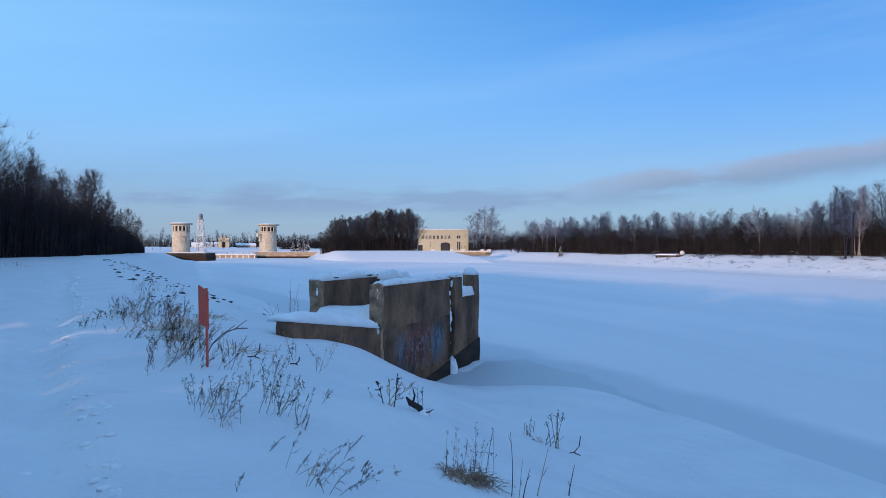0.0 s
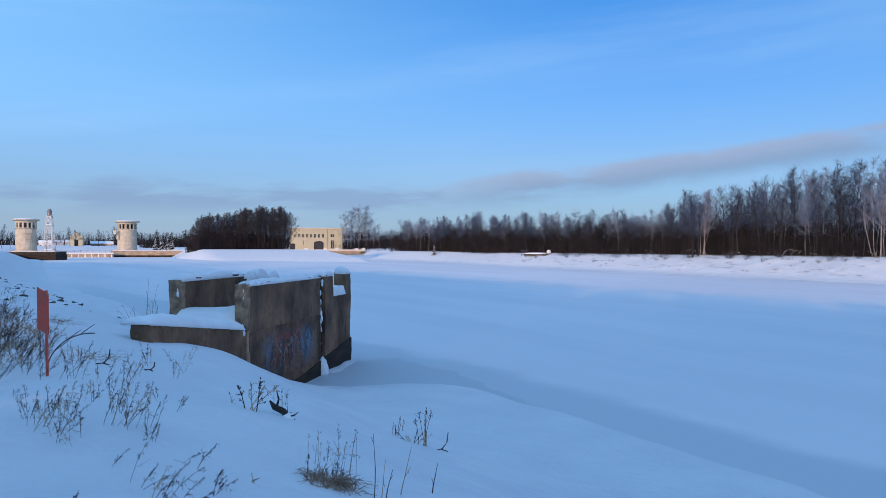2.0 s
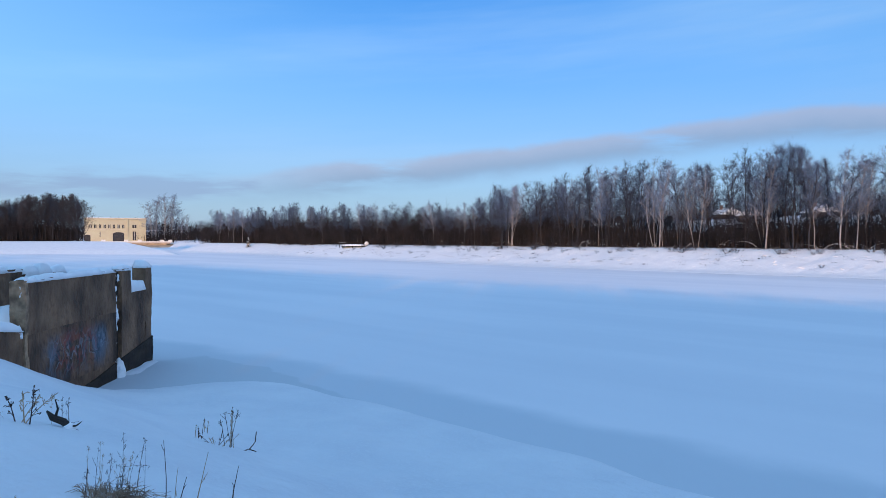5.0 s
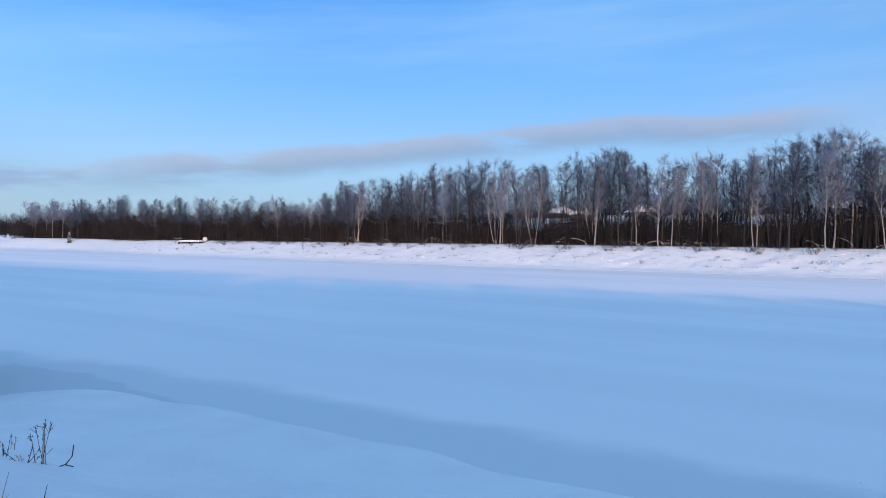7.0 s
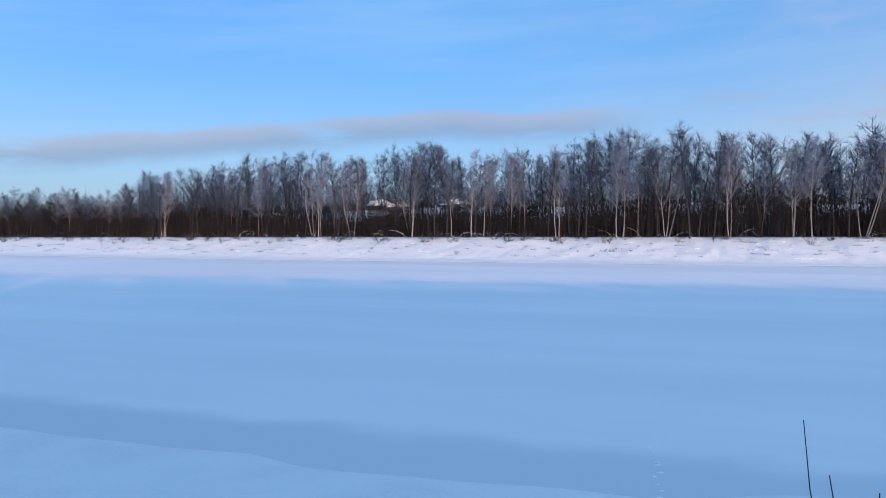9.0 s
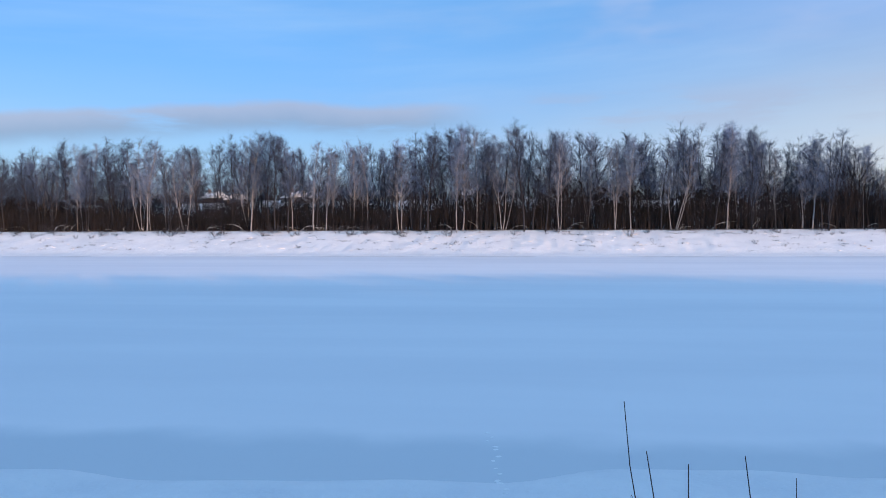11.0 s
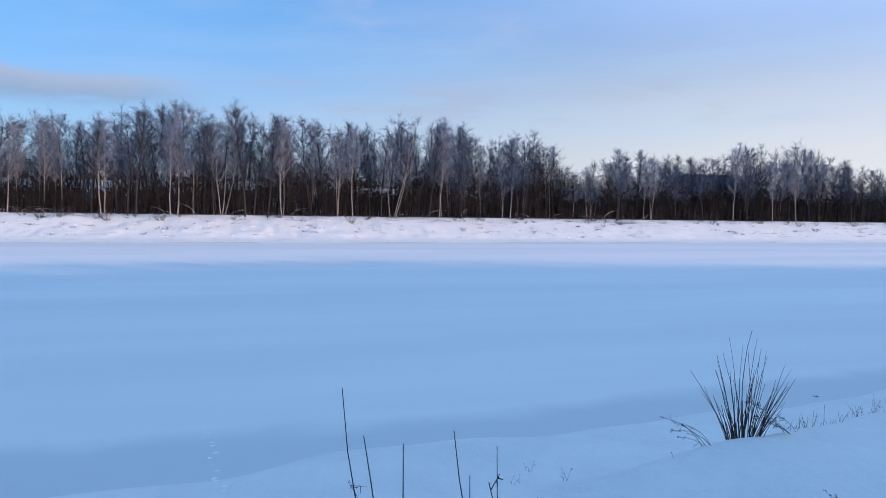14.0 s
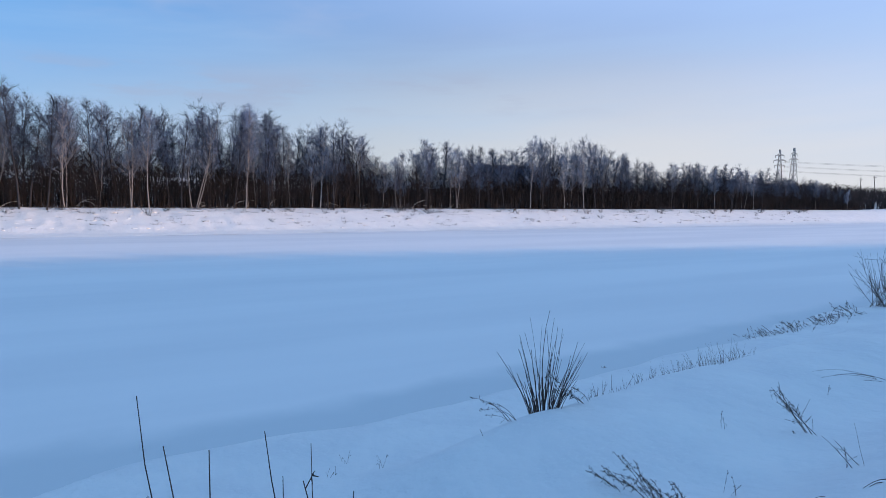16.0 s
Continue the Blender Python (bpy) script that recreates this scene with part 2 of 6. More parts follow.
# paler, warmer concrete: sunlight on the wall ends is put into the colour
CONCRETE_PALE = material("worn_sunlit_concrete_edge", (0.44, 0.285, 0.175), 0.92, (0.16, 0.10, 0.062), 3.5, bump=0.06, bump_scale=10.0)
# wet concrete, near black so that it also holds the pier undercut's shade
CONCRETE_WET_SHADE = material("wet_shaded_concrete", (0.018, 0.0115, 0.008), 0.97, (0.045, 0.028, 0.018), 0.8, bump=0.01, stretch=(1, 1, 3))


def sprayed(m, x0, x1, z0, z1):
    """Adds faded, overlapping sprays of paint to a wall's material, inside a soft-edged field of its own coordinates."""
    n, l = m.node_tree.nodes, m.node_tree.links
    bsdf = n["Principled BSDF"]
    base = bsdf.inputs["Base Color"].links[0].from_socket
    tc = n.new("ShaderNodeTexCoord")
    sp = n.new("ShaderNodeSeparateXYZ")
    l.new(tc.outputs["Object"], sp.inputs[0])

    def mth(op, a, b=0.0):
        q = n.new("ShaderNodeMath")
        q.operation = op
        for i, s in enumerate((a, b)):
            if isinstance(s, (int, float)):
                q.inputs[i].default_value = s
            else:
                l.new(s, q.inputs[i])
        return q.outputs[0]

    def stepped(v, a, b):
        q = n.new("ShaderNodeMapRange")
        q.interpolation_type = "SMOOTHSTEP"
        l.new(v, q.inputs["Value"])
        q.inputs["From Min"].default_value, q.inputs["From Max"].default_value = a, b
        return q.outputs[0]

    def spots(scale, seed, sz=0.6):
        mp, t = n.new("ShaderNodeMapping"), n.new("ShaderNodeTexNoise")
        l.new(tc.outputs["Object"], mp.inputs["Vector"])
        mp.inputs["Scale"].default_value, mp.inputs["Location"].default_value = (1, 0.01, sz), (seed, 0, seed)
        t.inputs["Scale"].default_value, t.inputs["Detail"].default_value = scale, 5.0
        l.new(mp.outputs[0], t.inputs["Vector"])
        return t.outputs["Fac"]

    def field(a, b, c, d, soft=0.42):
        f = mth("MULTIPLY", stepped(sp.outputs[0], a - soft, a + soft), mth("SUBTRACT", 1.0, stepped(sp.outputs[0], b - soft, b + soft)))
        g = mth("MULTIPLY", stepped(sp.outputs[2], c - soft, c + soft), mth("SUBTRACT", 1.0, stepped(sp.outputs[2], d - soft, d + soft)))
        return mth("MULTIPLY", f, g)

    w, h = x1 - x0, z1 - z0
    out = base
    for colour, f, sc, seed, lo, hi, sz in (
            ((0.13, 0.20, 0.28), field(x0, x0 + 0.42 * w, z0, z1), 1.6, 2.0, 0.40, 0.56, 0.6),
            ((0.13, 0.21, 0.30), field(x0 + 0.62 * w, x1, z0 - 0.1, z1), 1.5, 5.0, 0.38, 0.54, 0.4),
            ((0.30, 0.075, 0.05), field(x0 + 0.15 * w, x0 + 0.75 * w, z0 + 0.6 * h, z1 + 0.2), 2.0, 9.0, 0.46, 0.60, 1.4),
            ((0.27, 0.08, 0.06), field(x0 + 0.3 * w, x0 + 0.8 * w, z0, z1), 2.8, 14.0, 0.52, 0.62, 0.7),
            ((0.035, 0.03, 0.035), field(x0 + 0.1 * w, x0 + 0.9 * w, z0, z1), 2.4, 21.0, 0.53, 0.60, 0.5)):
        x = n.new("ShaderNodeMix")
        x.data_type = "RGBA"
        l.new(mth("MULTIPLY", mth("MULTIPLY", f, stepped(spots(sc, seed, sz), lo, hi)), 0.55), x.inputs["Factor"])
        l.new(out, x.inputs[6])
        x.inputs[7].default_value = (*colour, 1)
        out = x.outputs[2]
    # thin scribbled lines over the sprays
    warp, mp2 = n.new("ShaderNodeTexNoise"), n.new("ShaderNodeMapping")
    warp.inputs["Scale"].default_value, warp.inputs["Detail"].default_value = 1.3, 2.0
    l.new(tc.outputs["Object"], mp2.inputs["Vector"])
    mp2.inputs["Scale"].default_value = (1, 0.01, 0.8)
    l.new(mp2.outputs[0], warp.inputs["Vector"])
    for colour, sc, wide, amount, f in (((0.34, 0.42, 0.50), 1.9, 0.05, 0.30, field(x0 + 0.05 * w, x1, z0, z1)), ((0.30, 0.05, 0.04), 1.3, 0.06, 0.36, field(x0 + 0.15 * w, x0 + 0.8 * w, z0, z1 + 0.2)), ((0.015, 0.014, 0.016), 2.3, 0.045, 0.5, field(x0 + 0.1 * w, x0 + 0.9 * w, z0, z1))):
        add, vor = n.new("ShaderNodeVectorMath"), n.new("ShaderNodeTexVoronoi")
        add.operation = "MULTIPLY_ADD"
        l.new(warp.outputs["Color"], add.inputs[0])
        add.inputs[1].default_value = (1.1 * sc, 0, 1.1)
        l.new(mp2.outputs[0], add.inputs[2])
        vor.feature, vor.inputs["Scale"].default_value = "DISTANCE_TO_EDGE", sc
        l.new(add.outputs[0], vor.inputs["Vector"])
        x = n.new("ShaderNodeMix")
        x.data_type = "RGBA"
        line = mth("SUBTRACT", 1.0, stepped(vor.outputs["Distance"], wide * 0.4, wide))
        l.new(mth("MULTIPLY", mth("MULTIPLY", f, line), amount), x.inputs["Factor"])
        l.new(out, x.inputs[6])
        x.inputs[7].default_value = (*colour, 1)
        out = x.outputs[2]
    l.new(out, bsdf.inputs["Base Color"])


sprayed(CONCRETE_DAMP, 1.0, 5.2, 1.0, 1.85)
sprayed(CONCRETE, 1.0, 5.2, 1.0, 1.85)
SIGN_RED = material("faded_red_paint", (0.74, 0.10, 0.055), 0.6, (0.58, 0.085, 0.055), 6.0, bump=0.002, bump_scale=60.0, fine=(0.5, 0.16, 0.12), fine_scale=25.0)
WEED = material("dry_weed", (0.085, 0.050, 0.040), 0.9, (0.035, 0.022, 0.020), 4.0, per_object=0.25)
TAN = material("tan_grass", (0.40, 0.27, 0.18), 0.9, (0.15, 0.095, 0.065), 6.0)
STRAW = material("straw", (0.48, 0.34, 0.21), 0.9, (0.26, 0.175, 0.11), 5.0, per_object=0.2)
BARK_DARK = material("dark_bark", (0.034, 0.034, 0.040), 0.95, (0.019, 0.019, 0.022), 2.0, bump=0.02, per_object=0.3)
BARK_BIRCH = material("birch_bark", (0.26, 0.25, 0.25), 0.85, (0.075, 0.07, 0.07), 1.3, contrast=(0.48, 0.66), per_object=0.2, stretch=(1, 1, 1.6))
TWIG_DARK = material("brown_twigs", (0.052, 0.050, 0.058), 0.9, (0.026, 0.024, 0.028), 1.0, per_object=0.35)
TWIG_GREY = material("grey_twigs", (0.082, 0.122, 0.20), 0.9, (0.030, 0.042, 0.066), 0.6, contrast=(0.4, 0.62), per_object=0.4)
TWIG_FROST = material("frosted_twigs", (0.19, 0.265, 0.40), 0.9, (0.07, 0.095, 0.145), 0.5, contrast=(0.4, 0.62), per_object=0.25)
STONE = material("rubble_stone", (0.13, 0.12, 0.11), 0.95, (0.06, 0.056, 0.052), 3.0, bump=0.03, per_object=0.3)
TIMBER = material("charred_timber", (0.022, 0.018, 0.016), 0.85, (0.045, 0.036, 0.03), 5.0, bump=0.01, bump_scale=30)
OLD_TIMBER = material("old_timber", (0.10, 0.08, 0.07), 0.9, (0.06, 0.05, 0.045), 2.0)
LIMESTONE = material("tower_stone", (0.54, 0.49, 0.39), 0.85, (0.40, 0.355, 0.27), 0.7, fine=(0.44, 0.39, 0.30), fine_scale=3.0)
OCHRE = material("ochre_render", (0.46, 0.44, 0.305), 0.85, (0.42, 0.38, 0.27), 0.3, fine=(0.40, 0.36, 0.26), fine_scale=2.0)
WHITE = material("white_paint", (0.66, 0.66, 0.65), 0.7, (0.57, 0.57, 0.56), 0.8)
DARK_VOID = material("dark_glazing", (0.03, 0.03, 0.035), 0.25, (0.05, 0.045, 0.04), 1.0)
DARK_QUAY = material("tarred_concrete", (0.045, 0.038, 0.032), 0.95, (0.022, 0.019, 0.017), 0.6)
QUAY = material("quay_concrete", (0.42, 0.33, 0.23), 0.9, (0.24, 0.19, 0.14), 0.35, stretch=(1, 1, 2.5))
STEEL = material("galvanised_steel", (0.25, 0.25, 0.26), 0.55, (0.16, 0.16, 0.17), 2.0, metal=0.6)
BRICKRED = material("red_brick_wall", (0.24, 0.15, 0.11), 0.9, (0.18, 0.11, 0.085), 1.5)
SLUSH = material("wet_slush", (0.40, 0.43, 0.47), 0.5, (0.55, 0.58, 0.62), 0.8)
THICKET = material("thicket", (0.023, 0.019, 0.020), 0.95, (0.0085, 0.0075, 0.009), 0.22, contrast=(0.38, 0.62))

# ice: wind-packed snow over a canal, with a grey strip of wet slush along the near edge
ICE = bpy.data.materials.new("snowy_ice")
ICE.use_nodes = True
inn, il = ICE.node_tree.nodes, ICE.node_tree.links


def imath(op, a, b=0.0, clamp=False):
    n = inn.new("ShaderNodeMath")
    n.operation, n.use_clamp = op, clamp
    for i, s in enumerate((a, b)):
        if isinstance(s, (int, float)):
            n.inputs[i].default_value = s
        else:
            il.new(s, n.inputs[i])
    return n.outputs[0]


def iramp(v, a, b):
    n = inn.new("ShaderNodeMapRange")
    n.interpolation_type = "SMOOTHSTEP"
    il.new(v, n.inputs["Value"])
    n.inputs["From Min"].default_value, n.inputs["From Max"].default_value = a, b
    return n.outputs[0]


def inoise(scale, detail, stretch, seed=0.0):
    mp, t = inn.new("ShaderNodeMapping"), inn.new("ShaderNodeTexNoise")
    il.new(itc.outputs["Object"], mp.inputs["Vector"])
    mp.inputs["Scale"].default_value, mp.inputs["Location"].default_value = stretch, (seed, seed, 0)
    t.inputs["Scale"].default_value, t.inputs["Detail"].default_value = scale, detail
    il.new(mp.outputs[0], t.inputs["Vector"])
    return t.outputs["Fac"]


itc = inn.new("ShaderNodeTexCoord")
isep = inn.new("ShaderNodeSeparateXYZ")
il.new(itc.outputs["Object"], isep.inputs[0])
ix, iy, _ = isep.outputs
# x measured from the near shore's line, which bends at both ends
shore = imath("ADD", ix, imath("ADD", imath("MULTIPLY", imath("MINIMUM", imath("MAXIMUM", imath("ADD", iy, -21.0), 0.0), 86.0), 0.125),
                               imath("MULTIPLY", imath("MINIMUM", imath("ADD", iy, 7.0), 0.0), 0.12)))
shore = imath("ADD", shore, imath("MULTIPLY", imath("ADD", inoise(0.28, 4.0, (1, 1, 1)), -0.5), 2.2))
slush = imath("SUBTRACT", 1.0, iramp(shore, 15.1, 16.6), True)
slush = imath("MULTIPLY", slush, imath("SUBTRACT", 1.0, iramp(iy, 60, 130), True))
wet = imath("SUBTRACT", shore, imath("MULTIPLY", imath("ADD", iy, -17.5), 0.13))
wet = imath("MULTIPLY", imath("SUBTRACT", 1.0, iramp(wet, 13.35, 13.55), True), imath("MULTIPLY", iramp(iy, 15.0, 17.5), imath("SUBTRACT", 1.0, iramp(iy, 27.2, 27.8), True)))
streak = inoise(0.13, 7.0, (1.0, 0.16, 1), 3.0)
packed = iramp(streak, 0.36, 0.66)


def imix(f, a, b):
    x = inn.new("ShaderNodeMix")
    x.data_type = "RGBA"
    il.new(f, x.inputs["Factor"])
    for s, v in ((x.inputs[6], a), (x.inputs[7], b)):
        if isinstance(v, tuple):
            s.default_value = (*v, 1)
        else:
            il.new(v, s)
    return x.outputs[2]


icol = imix(packed, (0.785, 0.77, 0.79), (0.715, 0.71, 0.74))
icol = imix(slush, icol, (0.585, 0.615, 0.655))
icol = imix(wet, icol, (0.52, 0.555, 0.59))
ib = inn["Principled BSDF"]
il.new(icol, ib.inputs["Base Color"])
ib.inputs["Roughness"].default_value, ib.inputs["Specular IOR Level"].default_value = 0.7, 0.3
ibump = inn.new("ShaderNodeBump")
ibump.inputs["Distance"].default_value = 0.03
il.new(inoise(0.5, 5.0, (1, 0.3, 1), 1.0), ibump.inputs["Height"])
il.new(ibump.outputs[0], ib.inputs["Normal"])


# ---- mesh helpers ----
def part(name, bm, mat, parent=None, label=""):
    me = bpy.data.meshes.new(name)
    bm.to_mesh(me)
    bm.free()
    me.materials.append(mat)
    ob = new(name, me)
    if parent is not None:
        ob.parent = parent
    if label:
        tagged(ob, label)
    return ob


def raw(name, verts, faces, mat, parent=None, label="", smooth_faces=False):
    me = bpy.data.meshes.new(name)
    me.from_pydata(verts, [], faces)
    me.materials.append(mat)
    if smooth_faces:
        me.polygons.foreach_set("use_smooth", [True] * len(me.polygons))
    me.update()
    ob = new(name, me)
    if parent is not None:
        ob.parent = parent
    if label:
        tagged(ob, label)
    return ob


def thing(name, m, label, category, group="", kind=""):
    ob = new(name)
    ob.matrix_basis = m
    ob.empty_display_size = 0.3
    return tagged(ob, label, category, group, kind)


def box(bm, x0, x1, y0, y1, z0, z1, bevel=0.0):
    vs = [bm.verts.new(p) for p in ((x0, y0, z0), (x1, y0, z0), (x1, y1, z0), (x0, y1, z0), (x0, y0, z1), (x1, y0, z1), (x1, y1, z1), (x0, y1, z1))]
    fs = [bm.faces.new([vs[i] for i in f]) for f in ((3, 2, 1, 0), (4, 5, 6, 7), (0, 1, 5, 4), (1, 2, 6, 5), (2, 3, 7, 6), (3, 0, 4, 7))]
    if bevel:
        es = list({e for f in fs for e in f.edges})
        bmesh.ops.bevel(bm, geom=es, offset=bevel, segments=2, profile=0.5, affect="EDGES")
    return bm


def boxes(*specs, bevel=0.0):
    bm = bmesh.new()
    for s in specs:
        box(bm, *s, bevel=bevel)
    return bm


def lathe(bm, profile, n=20, cx=0.0, cy=0.0):
    """Solid of revolution from (radius, z) pairs, bottom to top."""
    rings = [[bm.verts.new((cx + r * math.cos(2 * math.pi * i / n), cy + r * math.sin(2 * math.pi * i / n), z)) for i in range(n)] for r, z in profile]
    bm.faces.new(rings[0][::-1])
    bm.faces.new(rings[-1])
    for a, b in zip(rings, rings[1:]):
        for i in range(n):
            bm.faces.new((a[i], a[(i + 1) % n], b[(i + 1) % n], b[i]))
    return bm


def strut(verts, faces, a, b, ra, rb, n=4):
    """Adds a thin tapered stick from a to b to the lists."""
    a, b = np.asarray(a, float), np.asarray(b, float)
    d = b - a
    ln = np.linalg.norm(d)
    if ln < 1e-6:
        return
    d /= ln
    u = np.cross(d, (0.31, 0.17, 0.93) if abs(d[2]) < 0.9 else (1, 0, 0))
    u /= np.linalg.norm(u)
    v = np.cross(d, u)
    k = len(verts)
    for c, r in ((a, ra), (b, rb)):
        for i in range(n):
            t = 2 * math.pi * i / n
            verts.append(tuple(c + r * (math.cos(t) * u + math.sin(t) * v)))
    for i in range(n):
        j = (i + 1) % n
        faces.append((k + i, k + j, k + n + j, k + n + i))


def tube(verts, faces, pts, radii, n=4):
    """Adds one connected, tapering tube along the points."""
    k0 = len(verts)
    for i, p in enumerate(pts):
        d = np.asarray(pts[min(i + 1, len(pts) - 1)], float) - np.asarray(pts[max(i - 1, 0)], float)
        d /= np.linalg.norm(d) + 1e-9
        u = np.cross(d, (0.31, 0.93, 0.17))
        u /= np.linalg.norm(u) + 1e-9
        v = np.cross(d, u)
        for j in range(n):
            t = 2 * math.pi * j / n
            verts.append(tuple(np.asarray(p, float) + radii[i] * (math.cos(t) * u + math.sin(t) * v)))
    for i in range(len(pts) - 1):
        for j in range(n):
            a, b = k0 + i * n + j, k0 + i * n + (j + 1) % n
            faces.append((a, b, b + n, a + n))
    faces.append(tuple(k0 + (len(pts) - 1) * n + j for j in range(n)))


def ribbon(verts, faces, a, b, w, rng):
    """A single twig: a narrow long triangle."""
    d = b - a
    s = np.cross(d, rng.normal(size=3))
    s *= w / (np.linalg.norm(s) + 1e-9)
    k = len(verts)
    verts.extend((tuple(a - s), tuple(a + s), tuple(b)))
    faces.append((k, k + 1, k + 2))


# ---- ground and ice ----
def axis_steps(spans):
    out = []
    for a, b, s in spans:
        out.append(np.arange(a, b, s))
    return np.unique(np.concatenate(out).round(4))


gx = axis_steps(((-3000, -400, 260), (-400, -60, 20), (-60, -8, 1.5), (-8, 15, 0.22), (15, 40, 1.0), (40, 95, 3.0), (95, 140, 0.7), (140, 300, 5.0), (300, 1000, 40), (1000, 3001, 200)))
gy = axis_steps(((-3000, -500, 250), (-500, -130, 10), (-130, -32, 1.6), (-32, 34, 0.24), (34, 80, 0.8), (80, 300, 2.0), (300, 500, 5.0), (500, 1000, 40), (1000, 4001, 250)))
GX, GY = np.meshgrid(gx, gy, indexing="ij")
GZ = ground_z(GX, GY)
gi = np.arange(GX.size).reshape(GX.shape)
gquads = np.stack([gi[:-1, :-1], gi[1:, :-1], gi[1:, 1:], gi[:-1, 1:]], -1).reshape(-1, 4)
gme = bpy.data.meshes.new("ground")
gme.vertices.add(GX.size)
gme.vertices.foreach_set("co", np.stack([GX, GY, GZ], -1).ravel())
gme.loops.add(gquads.size)
gme.loops.foreach_set("vertex_index", gquads.ravel().astype(np.int32))
gme.polygons.add(len(gquads))
gme.polygons.foreach_set("loop_start", (np.arange(len(gquads)) * 4).astype(np.int32))
gme.polygons.foreach_set("loop_total", np.full(len(gquads), 4, np.int32))
gme.polygons.foreach_set("use_smooth", np.ones(len(gquads), bool))
gme.materials.append(SNOW)
gme.update(calc_edges=True)
tagged(new("ground", gme), "deep undisturbed snow over the canal banks and land", "snow", kind="structure")
iv, iff = [(-160, -700, 0), (200, -700, 0), (200, 470, 0), (-160, 470, 0)], [(0, 1, 2, 3)]
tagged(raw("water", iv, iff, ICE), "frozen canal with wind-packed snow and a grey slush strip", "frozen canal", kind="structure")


def gz(x, y):
    return float(ground_z(x, y))


# ---- trees ----
def tree_variant(name, seed, height, spread, crown_from, limbs, twigs, bark, twig_mat, lean=0.0, stems=1, droop=0.25, twig_len=0.75, width=0.016, rise=(0.8, 2.2), girth=1.0, limb_girth=1.0, oval=0.0):
    """One bare tree standing at the origin: trunk (with stems and limbs) and a crown of twigs."""
    rng = np.random.default_rng(seed)
    tv, tf, cv, cf = [], [], [], []
    for s in range(stems):
        out = np.array([rng.normal(), rng.normal(), 0]) * (0.10 if stems > 1 else 0.02)
        p = np.array([0.25 * out[0] * 6, 0.25 * out[1] * 6, -0.4]) if stems > 1 else np.array([0, 0, -0.4])
        h = height * (1 if s == 0 else rng.uniform(0.72, 0.95))
        n = 9
        axis = np.array([out[0] + lean, out[1], 1.0])
        pts = [p]
        for i in range(n):
            axis = axis + rng.normal(size=3) * (0.05, 0.05, 0)
            axis[:2] *= 0.9
            pts.append(pts[-1] + axis / np.linalg.norm(axis) * (h + 0.4) / n)
        r0 = girth * height * rng.uniform(0.0048, 0.0066) / stems ** 0.3
        tube(tv, tf, pts, [max(0.014, r0 * (1 - i / n) ** 0.75) for i in range(n + 1)], 6)
        for k in range(limbs // stems):
            u = crown_from + (0.97 - crown_from) * rng.uniform(0, 1) ** 1.05
            i = min(n - 1, int(u * n))
            base = pts[i] + (pts[i + 1] - pts[i]) * (u * n - i)
            rel = (u - crown_from) / (1 - crown_from)
            steep = rng.uniform(*rise)
            flat = math.hypot(1, steep)
            full = 0.12 + (1 - rel) ** 0.7
            full = full * (1 - oval) + oval * (0.2 + 1.05 * math.sin(math.pi * min(1, 0.16 + 0.84 * rel) ** 0.8))
            ln = spread * 1.75 * full * rng.uniform(0.5, 1.1)
            ln = min(ln, (h * rng.uniform(0.9, 1.0) * (0.74 + 0.26 * rel ** 0.7) - base[2]) * flat / steep + 0.25)
            ln = max(ln, 0.35)
            t = rng.uniform(0, 2 * math.pi)
            dirn = np.array([math.cos(t), math.sin(t), steep]) / flat
            rods, p0 = [], base
            thick = limb_girth * 0.0016 * height * (0.5 + ln / (2.0 * spread))
            for j in range(3):
                dirn = dirn + rng.normal(size=3) * 0.14 + np.array([0, 0, 0.10 - 0.14 * j * droop])
                dirn /= np.linalg.norm(dirn)
                p1 = p0 + dirn * ln / 3
                strut(tv, tf, p0, p1, max(0.010, thick * (1 - j / 3.4)), max(0.008, thick * (1 - (j + 1) / 3.4)), 3)
                rods.append((p0, p1))
                if j and ln > 0.8:
                    for _ in range(2):
                        e = dirn + rng.normal(size=3) * 0.5
                        p2 = p0 + (p1 - p0) * rng.uniform(0, 0.9)
                        p3 = p2 + e / np.linalg.norm(e) * ln * rng.uniform(0.2, 0.38)
                        strut(tv, tf, p2, p3, max(0.008, thick * 0.5), 0.006, 3)
                        rods.append((p2, p3))
                p0 = p1
            for w in range(max(1, int(twigs / limbs * (0.45 + 0.6 * ln / spread)))):
                q0, q1 = rods[rng.integers(0, len(rods))] if rng.random() < 0.8 else rods[-1]
                a = q0 + (q1 - q0) * rng.uniform(0.1, 1)
                d = (q1 - q0) / (np.linalg.norm(q1 - q0) + 1e-9) + rng.normal(size=3) * 0.55
                d[2] += 0.25 - droop * rng.uniform(0, 1.3)
                d *= twig_len * rng.uniform(0.4, 1.2) / np.linalg.norm(d)
                b = a + d
                ribbon(cv, cf, a, b, width, rng)
                for _ in range(2):
                    c = a + d * rng.uniform(0.3, 1)
                    e = d * 0.5 + rng.normal(size=3) * twig_len * 0.26
                    e[2] -= droop * twig_len * 0.3
                    ribbon(cv, cf, c, c + e, width * 0.75, rng)
    top = thing(name, pose(0, 0, -200), "", "tree")
    raw("trunk", tv, tf, bark, top)
    raw("crown", cv, cf, twig_mat, top)
    return top


def stand(proto, x, y, height, proto_height, label, group, turn, z=None, thick=1.0):
    s = height / proto_height
    m = Matrix.LocRotScale((x, y, gz(x, y) if z is None else z), Euler((0, 0, turn)), (s * thick, s * thick, s))
    ob = copy_thing(proto, m)
    tagged(ob, label, "tree", group)
    return ob


